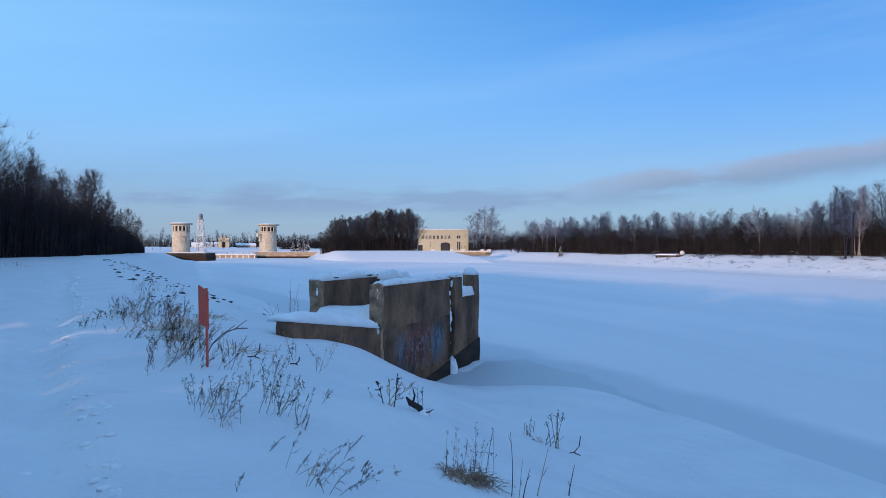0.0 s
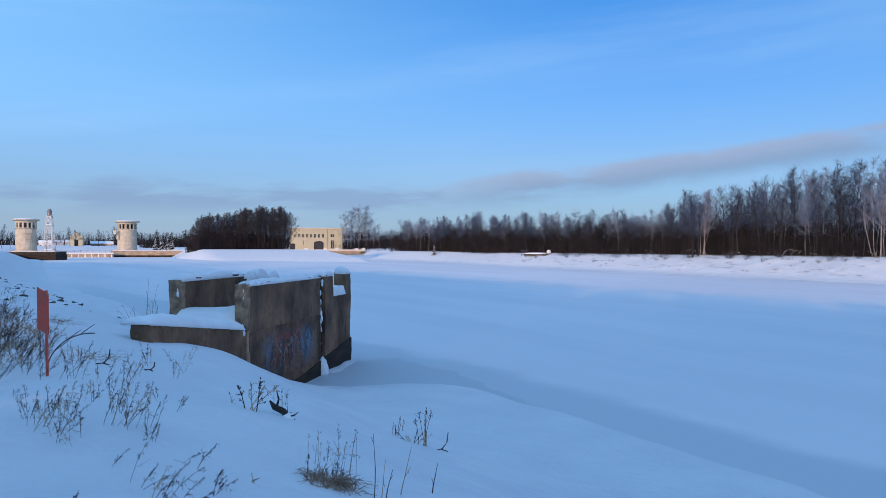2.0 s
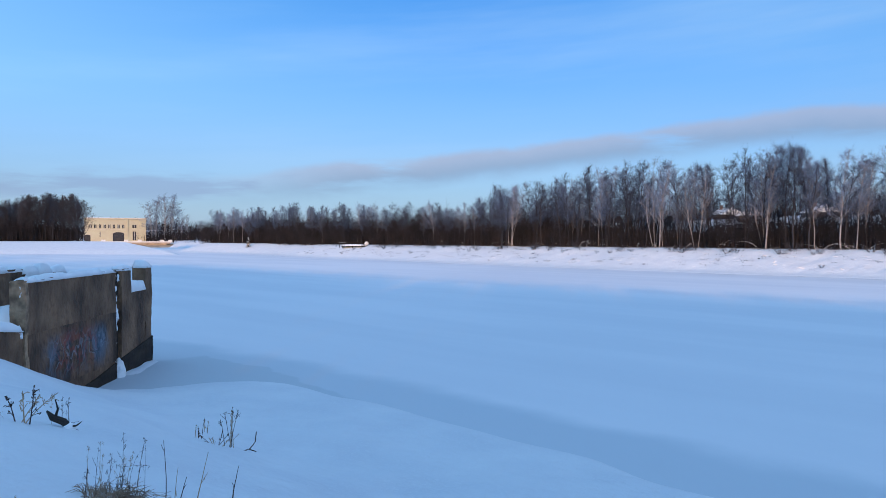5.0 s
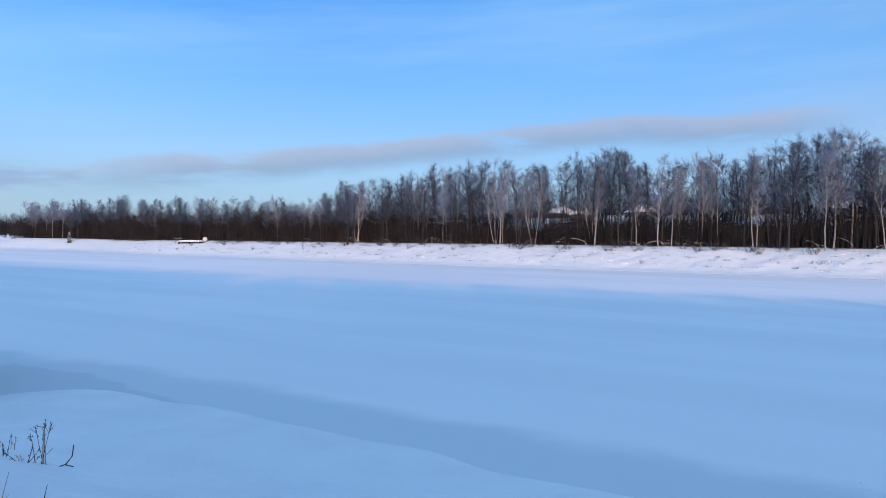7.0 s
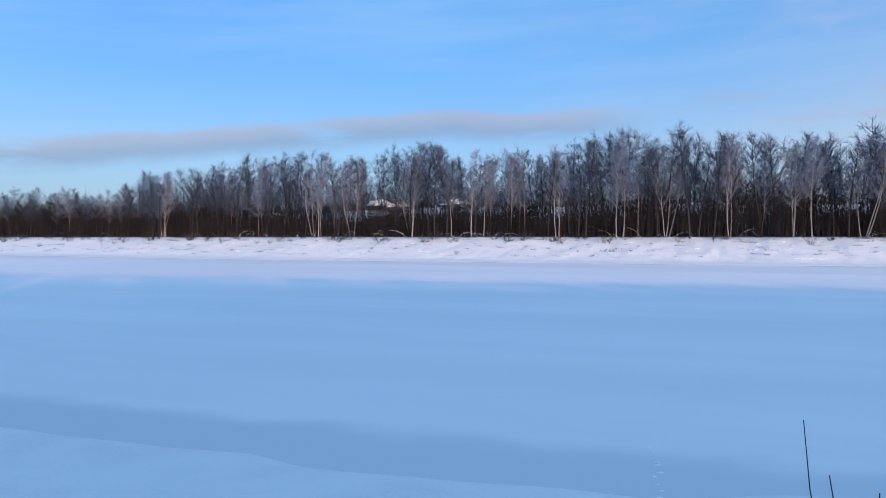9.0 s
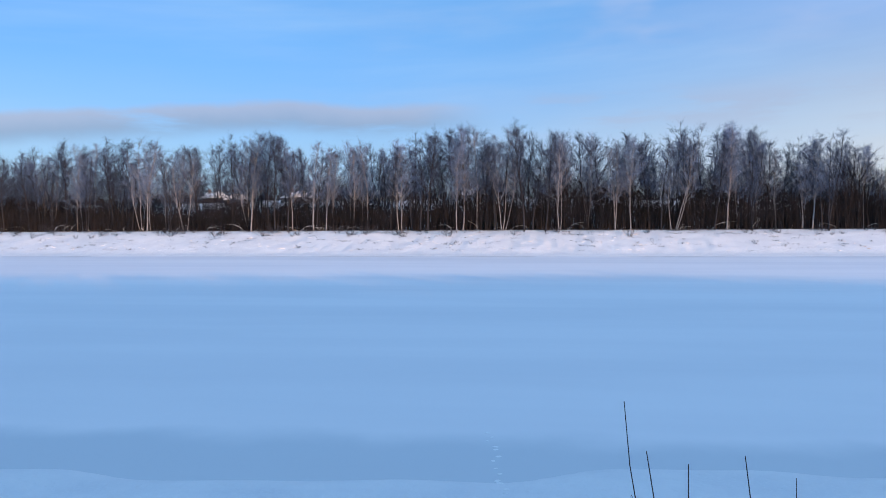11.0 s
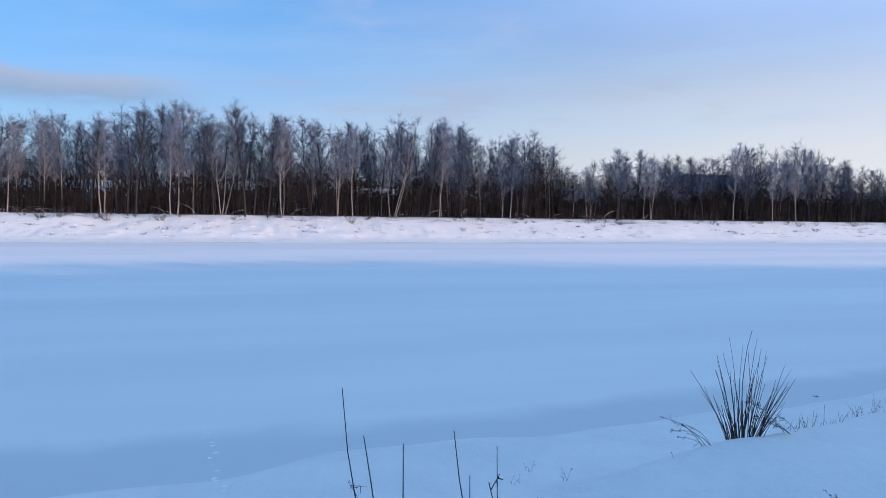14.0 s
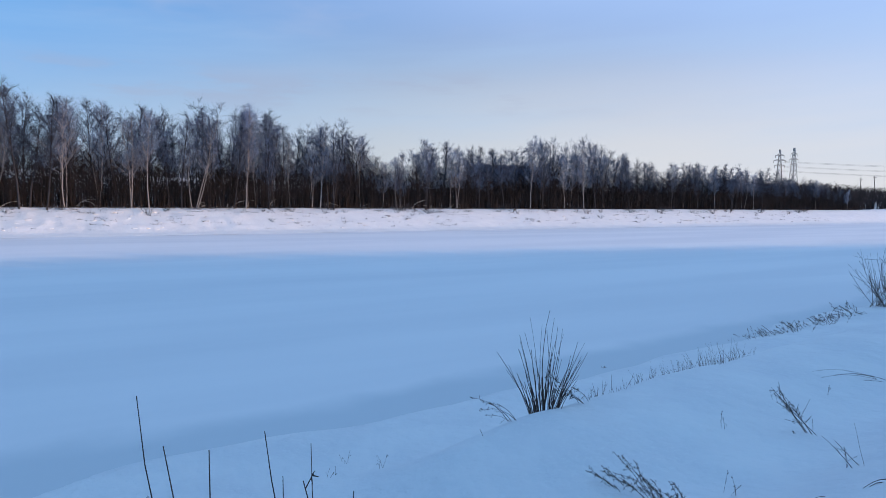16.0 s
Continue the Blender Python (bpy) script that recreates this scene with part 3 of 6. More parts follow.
def discard(ob):
    for o in (*ob.children_recursive, ob):
        bpy.data.objects.remove(o)


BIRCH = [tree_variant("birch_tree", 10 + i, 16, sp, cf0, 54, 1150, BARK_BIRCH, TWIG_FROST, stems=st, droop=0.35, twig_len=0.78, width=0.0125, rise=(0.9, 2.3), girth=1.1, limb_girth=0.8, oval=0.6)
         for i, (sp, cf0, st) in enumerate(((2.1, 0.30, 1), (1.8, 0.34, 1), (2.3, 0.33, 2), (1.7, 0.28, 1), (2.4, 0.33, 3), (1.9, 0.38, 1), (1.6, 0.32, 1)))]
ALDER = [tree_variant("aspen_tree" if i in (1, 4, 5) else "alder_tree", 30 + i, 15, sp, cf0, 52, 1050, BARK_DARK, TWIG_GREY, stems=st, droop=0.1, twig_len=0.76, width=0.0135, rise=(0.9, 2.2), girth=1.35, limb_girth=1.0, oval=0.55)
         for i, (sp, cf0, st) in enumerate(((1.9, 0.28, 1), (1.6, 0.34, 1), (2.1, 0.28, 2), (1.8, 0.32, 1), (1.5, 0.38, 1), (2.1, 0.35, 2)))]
OAK = [tree_variant("broadleaf_tree", 50 + i, 18, 4.2, 0.22, 80, 1900, BARK_DARK, TWIG_DARK, stems=1, droop=0.05, twig_len=0.9, width=0.022) for i in range(3)]

# treetop heights along the far bank: place on y, height of the crown over the ice
TOPS = ((-215, 7), (-195, 12), (-168, 13.8), (-150, 14), (-136, 14.6), (-121, 14.3), (-112, 17.2), (-95, 17.6), (-85, 15), (-76, 15), (-67, 15.6),
        (-62, 12.5), (-58, 12), (-53, 16.5), (-44, 18), (-34, 19), (-25, 19.3), (-17, 17.4), (-8, 18.4), (1, 19.6), (10, 19), (17, 17.6), (25, 17.4), (32, 17.8), (42, 18.6),
        (55, 17.8), (66, 18), (78, 18), (90, 15.6), (97, 16.4), (108, 13.6), (116, 13.4), (133, 14.4), (150, 14.4), (175, 14.4), (215, 14), (240, 14), (300, 15), (420, 16))
rng = np.random.default_rng(5)
ty, tz = zip(*TOPS)
n_far = 0
y = -215.0
while y < 256:
    step = rng.uniform(1.0, 2.4) if y < 110 else rng.uniform(2.0, 4.0)
    y += step
    for row, (depth, share) in enumerate(((14.5, 0.8), (19, 0.9), (25, 0.62))):
        if rng.random() > share * (0.98 if abs(y) < 120 else 0.75):
            continue
        x = float(far_base(y)) + depth + rng.normal() * 1.6
        yy = y * (1 + (depth - 12) / 114.0) + rng.normal() * 0.6
        top = float(np.interp(y, ty, tz)) * (1 + 0.14 * float(smooth(165, 195, y))) * (1.0, 1.03, 1.06)[row] * rng.uniform(0.86, 1.07)
        base = gz(x, yy)
        frost = rng.random() < (0.32 if row == 0 else 0.28) * (1.0 if -115 < y < 60 else 0.6)
        protos = BIRCH if frost else ALDER
        k = rng.integers(len(protos))
        hp = 16 if frost else 15
        stand(protos[k], x, yy, max(4.0, top - base), hp, "frosted bare birch with a pale trunk" if frost else "slender dark bare aspen without leaves" if k in (1, 4, 5) else "dark bare alder without leaves", "trees on the far bank", rng.uniform(0, 6.28), thick=rng.uniform(1.0, 1.35))
        n_far += 1
# tall birches that stand out of the row: y, crown top
for y, top, k in ((7, 20.0, 3), (0.6, 20.7, 4), (-8.5, 19.3, 2), (-26, 20.3, 4), (-34, 20.0, 1), (-47, 18.4, 0), (42, 19.7, 0), (17, 18.2, 1), (-75, 15.4, 2), (96, 17.3, 4), (-93, 18.4, 1), (-108, 19.0, 0), (-17, 17.8, 0), (60, 18.6, 0), (31.5, 17.9, 3), (35, 17.2, 1), (-62, 12.8, 1)):
    x = float(far_base(y)) + 13.2
    stand(BIRCH[k], x, y, top - gz(x, y), 16, "tall frosted birch with a white trunk", "trees on the far bank", y * 1.7, thick=1.25)


# ---- concrete pier at the near bank ----
def roughened(bm, cut, amount, seed):
    """Cuts large faces up and wears the surface and edges unevenly."""
    for axis in (0, 1, 2):
        lo, hi = min(v.co[axis] for v in bm.verts), max(v.co[axis] for v in bm.verts)
        n = int((hi - lo) / cut)
        for i in range(1, n):
            co, no = [0, 0, 0], [0, 0, 0]
            co[axis], no[axis] = lo + (hi - lo) * i / n, 1
            bmesh.ops.bisect_plane(bm, geom=bm.verts[:] + bm.edges[:] + bm.faces[:], plane_co=co, plane_no=no)
    for v in bm.verts:
        p = v.co * 1.9 + Vector((seed, seed * 0.7, 0))
        v.co += Vector((noise.noise(p), noise.noise(p + Vector((7, 0, 0))), noise.noise(p + Vector((0, 9, 0))))) * amount
        q = v.co * 6.0 + Vector((0, seed, 0))
        v.co += Vector((noise.noise(q), noise.noise(q + Vector((7, 0, 0))), noise.noise(q + Vector((0, 9, 0))))) * amount * 0.5
    return bm


def snow_cap(name, parent, x0, x1, y0, y1, z, h, seed=0, over=0.06, slope=0.0, step=0.09, gaps=0.0):
    """A rounded cushion of snow on a ledge; z may fall along x by slope."""
    nx, ny = max(4, int((x1 - x0 + 2 * over) / step)), max(4, int((y1 - y0 + 2 * over) / step))
    vs, fs = [], []
    for i in range(nx + 1):
        for j in range(ny + 1):
            a, b = i / nx * 2 - 1, j / ny * 2 - 1
            x, y = (x0 + x1) / 2 + a * ((x1 - x0) / 2 + over), (y0 + y1) / 2 + b * ((y1 - y0) / 2 + over)
            full = max(0.0, (1 - abs(a) ** (10 if nx > 12 else 4)) * (1 - abs(b) ** 4)) ** 0.6
            wob = 1 + 0.45 * noise.noise(Vector((x * 1.1, y * 1.1, seed))) + 0.25 * noise.noise(Vector((x * 3.3, y * 3.3, seed + 4)))
            if gaps and noise.noise(Vector((x * 1.7, y * 2.5, seed + 9))) < gaps - 0.5:
                full *= 0.25
            edge = 0.05 * noise.noise(Vector((x * 4, y * 4, seed + 2)))
            vs.append((x + edge * (abs(b) > 0.9), y + edge * (abs(b) > 0.9), z + slope * (x - x0) - 0.05 * (1 - full) + h * full * wob))
    for i in range(nx):
        for j in range(ny):
            k = i * (ny + 1) + j
            fs.append((k, k + ny + 1, k + ny + 2, k + 1))
    # skirt underneath, so that the cushion is closed
    k0 = len(vs)
    rim = [i * (ny + 1) for i in range(nx + 1)] + [nx * (ny + 1) + j for j in range(1, ny + 1)] + [i * (ny + 1) + ny for i in range(nx - 1, -1, -1)] + [j for j in range(ny - 1, 0, -1)]
    for r in rim:
        x, y, zz = vs[r]
        vs.append((min(max(x, x0), x1), min(max(y, y0), y1), zz - 0.03))
    n = len(rim)
    for i in range(n):
        fs.append((rim[i], k0 + i, k0 + (i + 1) % n, rim[(i + 1) % n]))
    return raw(name, vs, fs, CAP_SNOW, parent, "thick snow lying on the concrete", True)


PIER = thing("concrete_pier", pose(5.44, 20.60, 0, 0, 0, 49.5), "weathered concrete pier with snow caps and graffiti, at the canal edge", "pier")
TOP, TH = 3.74, 0.36
part("near_wall", roughened(boxes((0.11, 6.03, 0, TH, 2.28, TOP)), 0.22, 0.035, 1), CONCRETE, PIER, "stained brown-grey concrete wall")
part("lower_course", roughened(boxes((0.11, 6.03, -0.02, TH, 0.62, 2.3)), 0.22, 0.035, 1), CONCRETE_DAMP, PIER, "damp darker lower course of the wall")
part("wall_end", roughened(boxes((-0.02, 0.13, -0.01, TH + 0.01, 0.3, TOP - 0.02)), 0.15, 0.035, 5), CONCRETE_PALE, PIER, "crumbling concrete edge, sunlight in its pale colour")


def sloped(x0, x1, y0, y1, z0, za, zb):
    """Block whose top falls from zb to za along x."""
    bm = bmesh.new()
    lo = [bm.verts.new(p) for p in ((x0, y0, z0), (x1, y0, z0), (x1, y1, z0), (x0, y1, z0))]
    hi = [bm.verts.new(p) for p in ((x0, y0, za), (x1, y0, zb), (x1, y1, zb), (x0, y1, za))]
    bm.faces.new(lo[::-1]), bm.faces.new(hi)
    for i in range(4):
        bm.faces.new((lo[i], lo[(i + 1) % 4], hi[(i + 1) % 4], hi[i]))
    return bm


part("wall_core", roughened(boxes((0.9, 6.03, 0.02, TH - 0.02, -0.5, 0.66)), 0.4, 0.01, 2), CONCRETE, PIER)
# sloped foot: shade of the undercut is put into its dark colour
part("wall_foot", roughened(sloped(2.6, 6.03, -0.05, TH + 0.1, -0.5, 0.12, 0.52), 0.22, 0.03, 2), CONCRETE_WET_SHADE, PIER, "dark wet foot of the wall, undercut shade in its colour")
part("joint", roughened(boxes((6.0, 6.55, 0.12, TH, 0.3, TOP - 0.05)), 0.12, 0.06, 3), CONCRETE_WET_SHADE, PIER, "broken dark joint between two wall sections")
part("end_post", roughened(boxes((6.52, 7.46, -0.02, TH, 0.62, TOP + 0.03)), 0.2, 0.035, 4), CONCRETE, PIER, "concrete post beside a slot")
part("sill_wall", roughened(boxes((7.46, 9.02, 0.0, TH, 0.62, 2.95)), 0.2, 0.035, 6), CONCRETE, PIER)
part("end_foot", roughened(sloped(6.52, 9.7, -0.05, TH + 0.16, -0.5, 0.62, 0.98), 0.22, 0.03, 7), CONCRETE_WET_SHADE, PIER, "dark wet foot of the wall, undercut shade in its colour")
part("end_block", roughened(boxes((9.0, 9.68, 0.0, 0.5, 0.6, TOP + 0.04)), 0.2, 0.035, 8), CONCRETE, PIER)
part("back_wall", roughened(boxes((-0.15, 3.85, 2.0, 2.36, 0.4, TOP + 0.14)), 0.22, 0.035, 9), CONCRETE, PIER)
part("back_wall_end", roughened(boxes((3.98, 6.85, 2.0, 2.36, 0.4, TOP - 0.06)), 0.2, 0.05, 10), CONCRETE, PIER)
part("wall_strip", roughened(boxes((-0.2, 0.02, 1.98, 2.38, 0.4, TOP + 0.10)), 0.15, 0.03, 12), CONCRETE_PALE, PIER, "crumbling concrete edge, sunlight in its pale colour")
wing = bmesh.new()
lo = [wing.verts.new(p) for p in ((-4.75, 0.05, 1.6), (0.05, 0.05, 0.3), (0.05, 0.5, 0.3), (-4.75, 0.5, 1.6))]
hi = [wing.verts.new(p) for p in ((-4.75, 0.05, 3.12), (0.05, 0.05, 2.42), (0.05, 0.5, 2.42), (-4.75, 0.5, 3.12))]
wing.faces.new(lo[::-1]), wing.faces.new(hi)
for i in range(4):
    wing.faces.new((lo[i], lo[(i + 1) % 4], hi[(i + 1) % 4], hi[i]))
part("wing_wall", roughened(wing, 0.22, 0.045, 11), CONCRETE, PIER, "low sloping concrete wing wall")
part("floor_slab", roughened(boxes((-0.4, 9.3, 0.3, 2.1, 1.0, 2.2)), 0.8, 0.02, 13), CONCRETE, PIER)

snow_cap("snow_cap", PIER, 0.1, 6.0, 0, TH, TOP, 0.11, 1, gaps=0.30)
snow_cap("snow_cap", PIER, 6.55, 7.4, 0, TH, TOP + 0.02, 0.16, 2)
snow_cap("snow_cap", PIER, 7.5, 9.0, 0.02, TH, 2.94, 0.30, 3)
snow_cap("snow_cap", PIER, 9.02, 9.66, 0.02, 0.48, TOP + 0.03, 0.2, 4)
snow_cap("snow_cap", PIER, -0.15, 3.8, 2.0, 2.36, TOP + 0.13, 0.14, 5, gaps=0.30)
for i, s in enumerate((4.05, 5.0, 5.95)):
    snow_cap("snow_cap", PIER, s, s + 0.85, 2.0, 2.36, TOP - 0.1, 0.34, 6 + i)
snow_cap("snow_cap", PIER, -4.78, -0.1, 0.03, 0.75, 3.13, 0.19, 12, slope=-0.138, over=0.04)


def snow_clump(x, y, z, r, seed):
    bm = bmesh.new()
    bmesh.ops.create_icosphere(bm, subdivisions=2, radius=r)
    for v in bm.verts:
        v.co *= 1 + 0.9 * noise.noise(v.co * (1.6 / r) + Vector((seed, 0, 0)))
        v.co = Vector((x + v.co.x * 0.8, y + v.co.y * 0.35, z + v.co.z * 1.3))
    return part("snow_clump", bm, CAP_SNOW, PIER, "snow stuck in a crack")


for i, (x, z, r) in enumerate(((6.2, 2.35, 0.13), (6.35, 2.1, 0.10), (6.15, 1.95, 0.12), (6.3, 1.7, 0.07), (6.25, 2.75, 0.06), (6.2, 3.1, 0.07), (6.4, 3.45, 0.10), (6.2, 1.2, 0.06), (7.6, 2.6, 0.10), (6.1, 3.62, 0.12))):
    snow_clump(x, 0.06, z, r * 1.05, i)
for i, (x, y, z, r) in enumerate(((0.10, 0.02, 3.70, 0.10), (0.03, 0.10, 3.50, 0.09), (0.02, 0.12, 3.30, 0.06), (-0.12, 2.05, 3.68, 0.08), (-0.16, 2.1, 3.45, 0.10), (-0.20, 0.08, 2.46, 0.12), (-0.10, 0.05, 2.30, 0.07))):
    snow_clump(x, y, z, r, 20 + i)
drift = bmesh.new()
bmesh.ops.create_icosphere(drift, subdivisions=3, radius=1.0)
for v in drift.verts:
    w = 1 + 0.25 * noise.noise(v.co * 2.0)
    v.co = Vector((6.28 + 0.26 * v.co.x * w * (1 - 0.5 * max(0, v.co.z)), 0.02 + 0.24 * v.co.y * w, 0.10 + 0.55 * v.co.z * w))
part("snow_drift", drift, CAP_SNOW, PIER, "snow blown up into the cleft")
# snow filling the trough between the walls
fv, ff = [], []
for i in range(61):
    for j in range(13):
        y = 0.3 + 1.75 * j / 12
        x0 = -4.6 + 4.4 * j / 12
        x = x0 + (9.4 - x0) * i / 60
        z = (2.98 - 0.10 * max(0, -x) * 0.2 - 0.4 * math.exp(-((y - 0.4) / 0.5) ** 2) * (x < 0.3) * min(1, max(0, 4.6 + x) / 2)) + 0.10 * noise.noise(Vector((x * 0.7, y * 0.9, 3.3)))
        if x > 0.3:
            z -= 0.15 * smooth(0.3, 3, x)
        z -= 0.6 * (i == 0)
        fv.append((x, y, float(z)))
for i in range(60):
    for j in range(12):
        k = i * 13 + j
        ff.append((k, k + 13, k + 14, k + 1))
raw("snow_fill", fv, ff, CAP_SNOW, PIER, "snow drifted between the walls", True)


# ---- red marker sign on the bank ----
SIGN = thing("marker_sign", pose(0.25, 11.25, gz(0.25, 11.25) - 0.3, 0, 2.0, 111), "faded red metal marker sign on a thin post, standing in snow", "sign")
part("post", boxes((-0.028, 0.028, -0.012, 0.012, 0.0, 1.5), bevel=0.004), SIGN_RED, SIGN)
plate = bmesh.new()
ends = [[plate.verts.new(p) for p in ((x, -0.017, za), (x, -0.013, za), (x, -0.013, zb), (x, -0.017, zb))] for x, za, zb in ((-0.04, 0.87, 1.45), (0.35, 0.95, 1.55))]
plate.faces.new(ends[0][::-1])
plate.faces.new(ends[1])
for i in range(4):
    plate.faces.new((ends[0][i], ends[0][(i + 1) % 4], ends[1][(i + 1) % 4], ends[1][i]))
part("plate", plate, SIGN_RED, SIGN, "blank flat red plate")
part("bolt", boxes((-0.012, 0.012, -0.026, -0.016, 1.08, 1.104)), STEEL, SIGN, "steel bolt head")
part("bolt", boxes((-0.012, 0.012, -0.026, -0.016, 1.38, 1.404)), STEEL, SIGN, "steel bolt head")


# ---- the lock, its towers and the pumping station ----
def lock_tower(x, y, z, r, h, turn, label):
    """Round lock tower: battered drum, colonnade of dark openings, wide cornice and a low roof."""
    t = thing("lock_tower", pose(x, y, z, 0, 0, turn), label, "tower", "lock towers")
    bm = bmesh.new()
    lathe(bm, [(r * 1.12, -0.4), (r * 1.12, 0.5), (r * 1.03, 0.6), (r * 0.98, h * 0.70), (r * 1.06, h * 0.71), (r * 1.06, h * 0.735), (r * 0.86, h * 0.736)], 28)
    part("drum", bm, LIMESTONE, t)
    core = bmesh.new()
    lathe(core, [(r * 0.78, h * 0.73), (r * 0.78, h * 0.90)], 24)
    part("gallery", core, DARK_VOID, t, "dark recessed gallery")
    n = 14
    for i in range(n):
        a = 2 * math.pi * i / n
        bm = bmesh.new()
        box(bm, -0.3, 0.3, -0.28, 0.28, h * 0.73, h * 0.9, 0.03)
        p = part("pillar", bm, LIMESTONE, t)
        p.matrix_basis = pose(r * 0.93 * math.cos(a), r * 0.93 * math.sin(a), 0, 0, 0, math.degrees(a))
    bm = bmesh.new()
    lathe(bm, [(r * 0.98, h * 0.89), (r * 1.02, h * 0.93), (r * 1.34, h * 0.965), (r * 1.36, h * 0.985), (r * 1.30, h)], 28)
    part("cornice", bm, LIMESTONE, t)
    bm = bmesh.new()
    lathe(bm, [(r * 1.28, h), (r * 1.1, h + 0.22), (r * 0.3, h + 0.5), (0.05, h + 0.55)], 28)
    part("roof", bm, CAP_SNOW, t, "snow-covered roof")
    part("balcony", boxes((r * 0.9, r * 1.5, -1.2, 1.2, h * 0.55, h * 0.60), (r * 1.42, r * 1.5, -1.2, 1.2, h * 0.6, h * 0.68), (r * 0.9, r * 1.15, -0.9, 0.9, h * 0.38, h * 0.55)), LIMESTONE, t)
    part("doorway", boxes((-r * 1.09, -r * 0.9, -0.6, 0.6, 0.5, 2.7)), DARK_VOID, t)
    return t


def quay(name, x0, y0, x1, y1, width, z1, label, foot=0.92, mat=None):
    ln, turn = math.hypot(x1 - x0, y1 - y0), math.degrees(math.atan2(y1 - y0, x1 - x0))
    q = thing(name, pose(x0, y0, 0, 0, 0, turn), label, "quay")
    part("wall", boxes((0, ln, 0, width, foot - 0.02, z1)), mat or QUAY, q)
    part("footing", boxes((-0.15, ln + 0.15, -0.15, width + 0.15, -1.0, foot)), CONCRETE_WET_SHADE, q, "dark wet footing")
    part("ledge", boxes((-0.2, ln + 0.2, -0.2, width + 0.2, z1, z1 + 0.25)), LIMESTONE, q)
    snow_cap("snow_cap", q, 0, ln, 0, width, z1 + 0.25, 0.2, ln, step=1.2)
    return q


quay("lock_pier", -9.3, 303.7, 6.0, 298.3, 12, 3.1, "dark concrete pier head below the tower", 2.1, DARK_QUAY)
lock_tower(-3.6, 310.5, 3.3, 3.5, 12.2, -80, "pale round stone lock tower with a wide cornice on a pier")
quay("lock_quay", 31.6, 382.6, 66.0, 370.3, 14, 3.0, "brown concrete quay wall with snow on top")
lock_tower(39.7, 389.0, 3.2, 4.5, 15.0, 205, "pale round stone lock tower with a wide cornice on the quay")

mast = thing("beacon_mast", pose(4.2, 309.5, 3.2, 0, 0, -20), "tapering white lattice beacon mast with two floors", "mast")
for a, b in itertools.product((-1, 1), (-1, 1)):
    vs, fs = [], []
    strut(vs, fs, (a * 1.7, b * 1.7, -0.1), (a * 0.75, b * 0.75, 14.0), 0.22, 0.15, 4)
    raw("leg", vs, fs, WHITE, mast)
for z in (0.6, 3.8, 7.0, 10.2, 13.2):
    w = 1.7 - 0.95 * z / 14 + 0.12
    part("platform", boxes((-w, w, -w, w, z, z + 0.28)), WHITE, mast)
for z in (0.6, 3.8, 7.0, 10.2):
    w0, w1 = 1.7 - 0.95 * z / 14, 1.7 - 0.95 * (z + 3.2) / 14
    for k in range(4):
        vs, fs = [], []
        for s in (-1, 1):
            a, b = Vector((-s * w0, -w0, z)), Vector((s * w1, -w1, z + 3.2))
            r = Matrix.Rotation(math.pi / 2 * k, 3, "Z")
            strut(vs, fs, r @ a, r @ b, 0.1, 0.1, 4)
        raw("brace", vs, fs, WHITE, mast)
part("lantern", lathe(bmesh.new(), [(0.7, 13.4), (0.8, 15.2), (0.95, 15.3), (0.5, 16.4)], 12), STEEL, mast, "grey lantern house")

gate = thing("lock_gate", pose(7.7, 384.7, 0, 0, 0, -19.6), "snow-topped white lock gate between the piers", "lock gate")
part("leaf", boxes((0, 26, 0, 1.6, -0.6, 1.6)), QUAY, gate)
part("walkway", boxes((-0.3, 26.3, -0.5, 2.2, 1.6, 2.3)), WHITE, gate)
for i in range(9):
    part("fender", boxes((1 + 3 * i, 1.6 + 3 * i, -0.25, 0, -0.4, 1.5)), WHITE, gate)
for i in range(10):
    part("rail_post", boxes((2.8 * i, 2.8 * i + 0.14, -0.4, -0.26, 2.3, 3.4)), STEEL, gate)
part("rail", boxes((0, 26, -0.4, -0.3, 3.3, 3.4)), STEEL, gate)

# gatehouse far along the lock
gh = thing("gatehouse", pose(27.3, 627, 5.5, 0, 0, -12), "far ochre gatehouse with one arched opening", "gatehouse")
bm = bmesh.new()
for s in (-1, 1):
    box(bm, s * 3.0 - 1.5, s * 3.0 + 1.5, -2.5, 2.5, -1, 7)
box(bm, -4.5, 4.5, -2.5, 2.5, 5.6, 8)
part("wall", bm, OCHRE, gh)
part("cornice", boxes((-5.1, 5.1, -3.1, 3.1, 8, 8.6)), LIMESTONE, gh)
part("turret", lathe(bmesh.new(), [(2.6, 8.6), (2.6, 10.4), (3.1, 10.6), (0.4, 11.6)], 14), OCHRE, gh)
part("arch_recess", boxes((-1.45, 1.45, 1.5, 2.3, -0.8, 5.5)), DARK_VOID, gh)
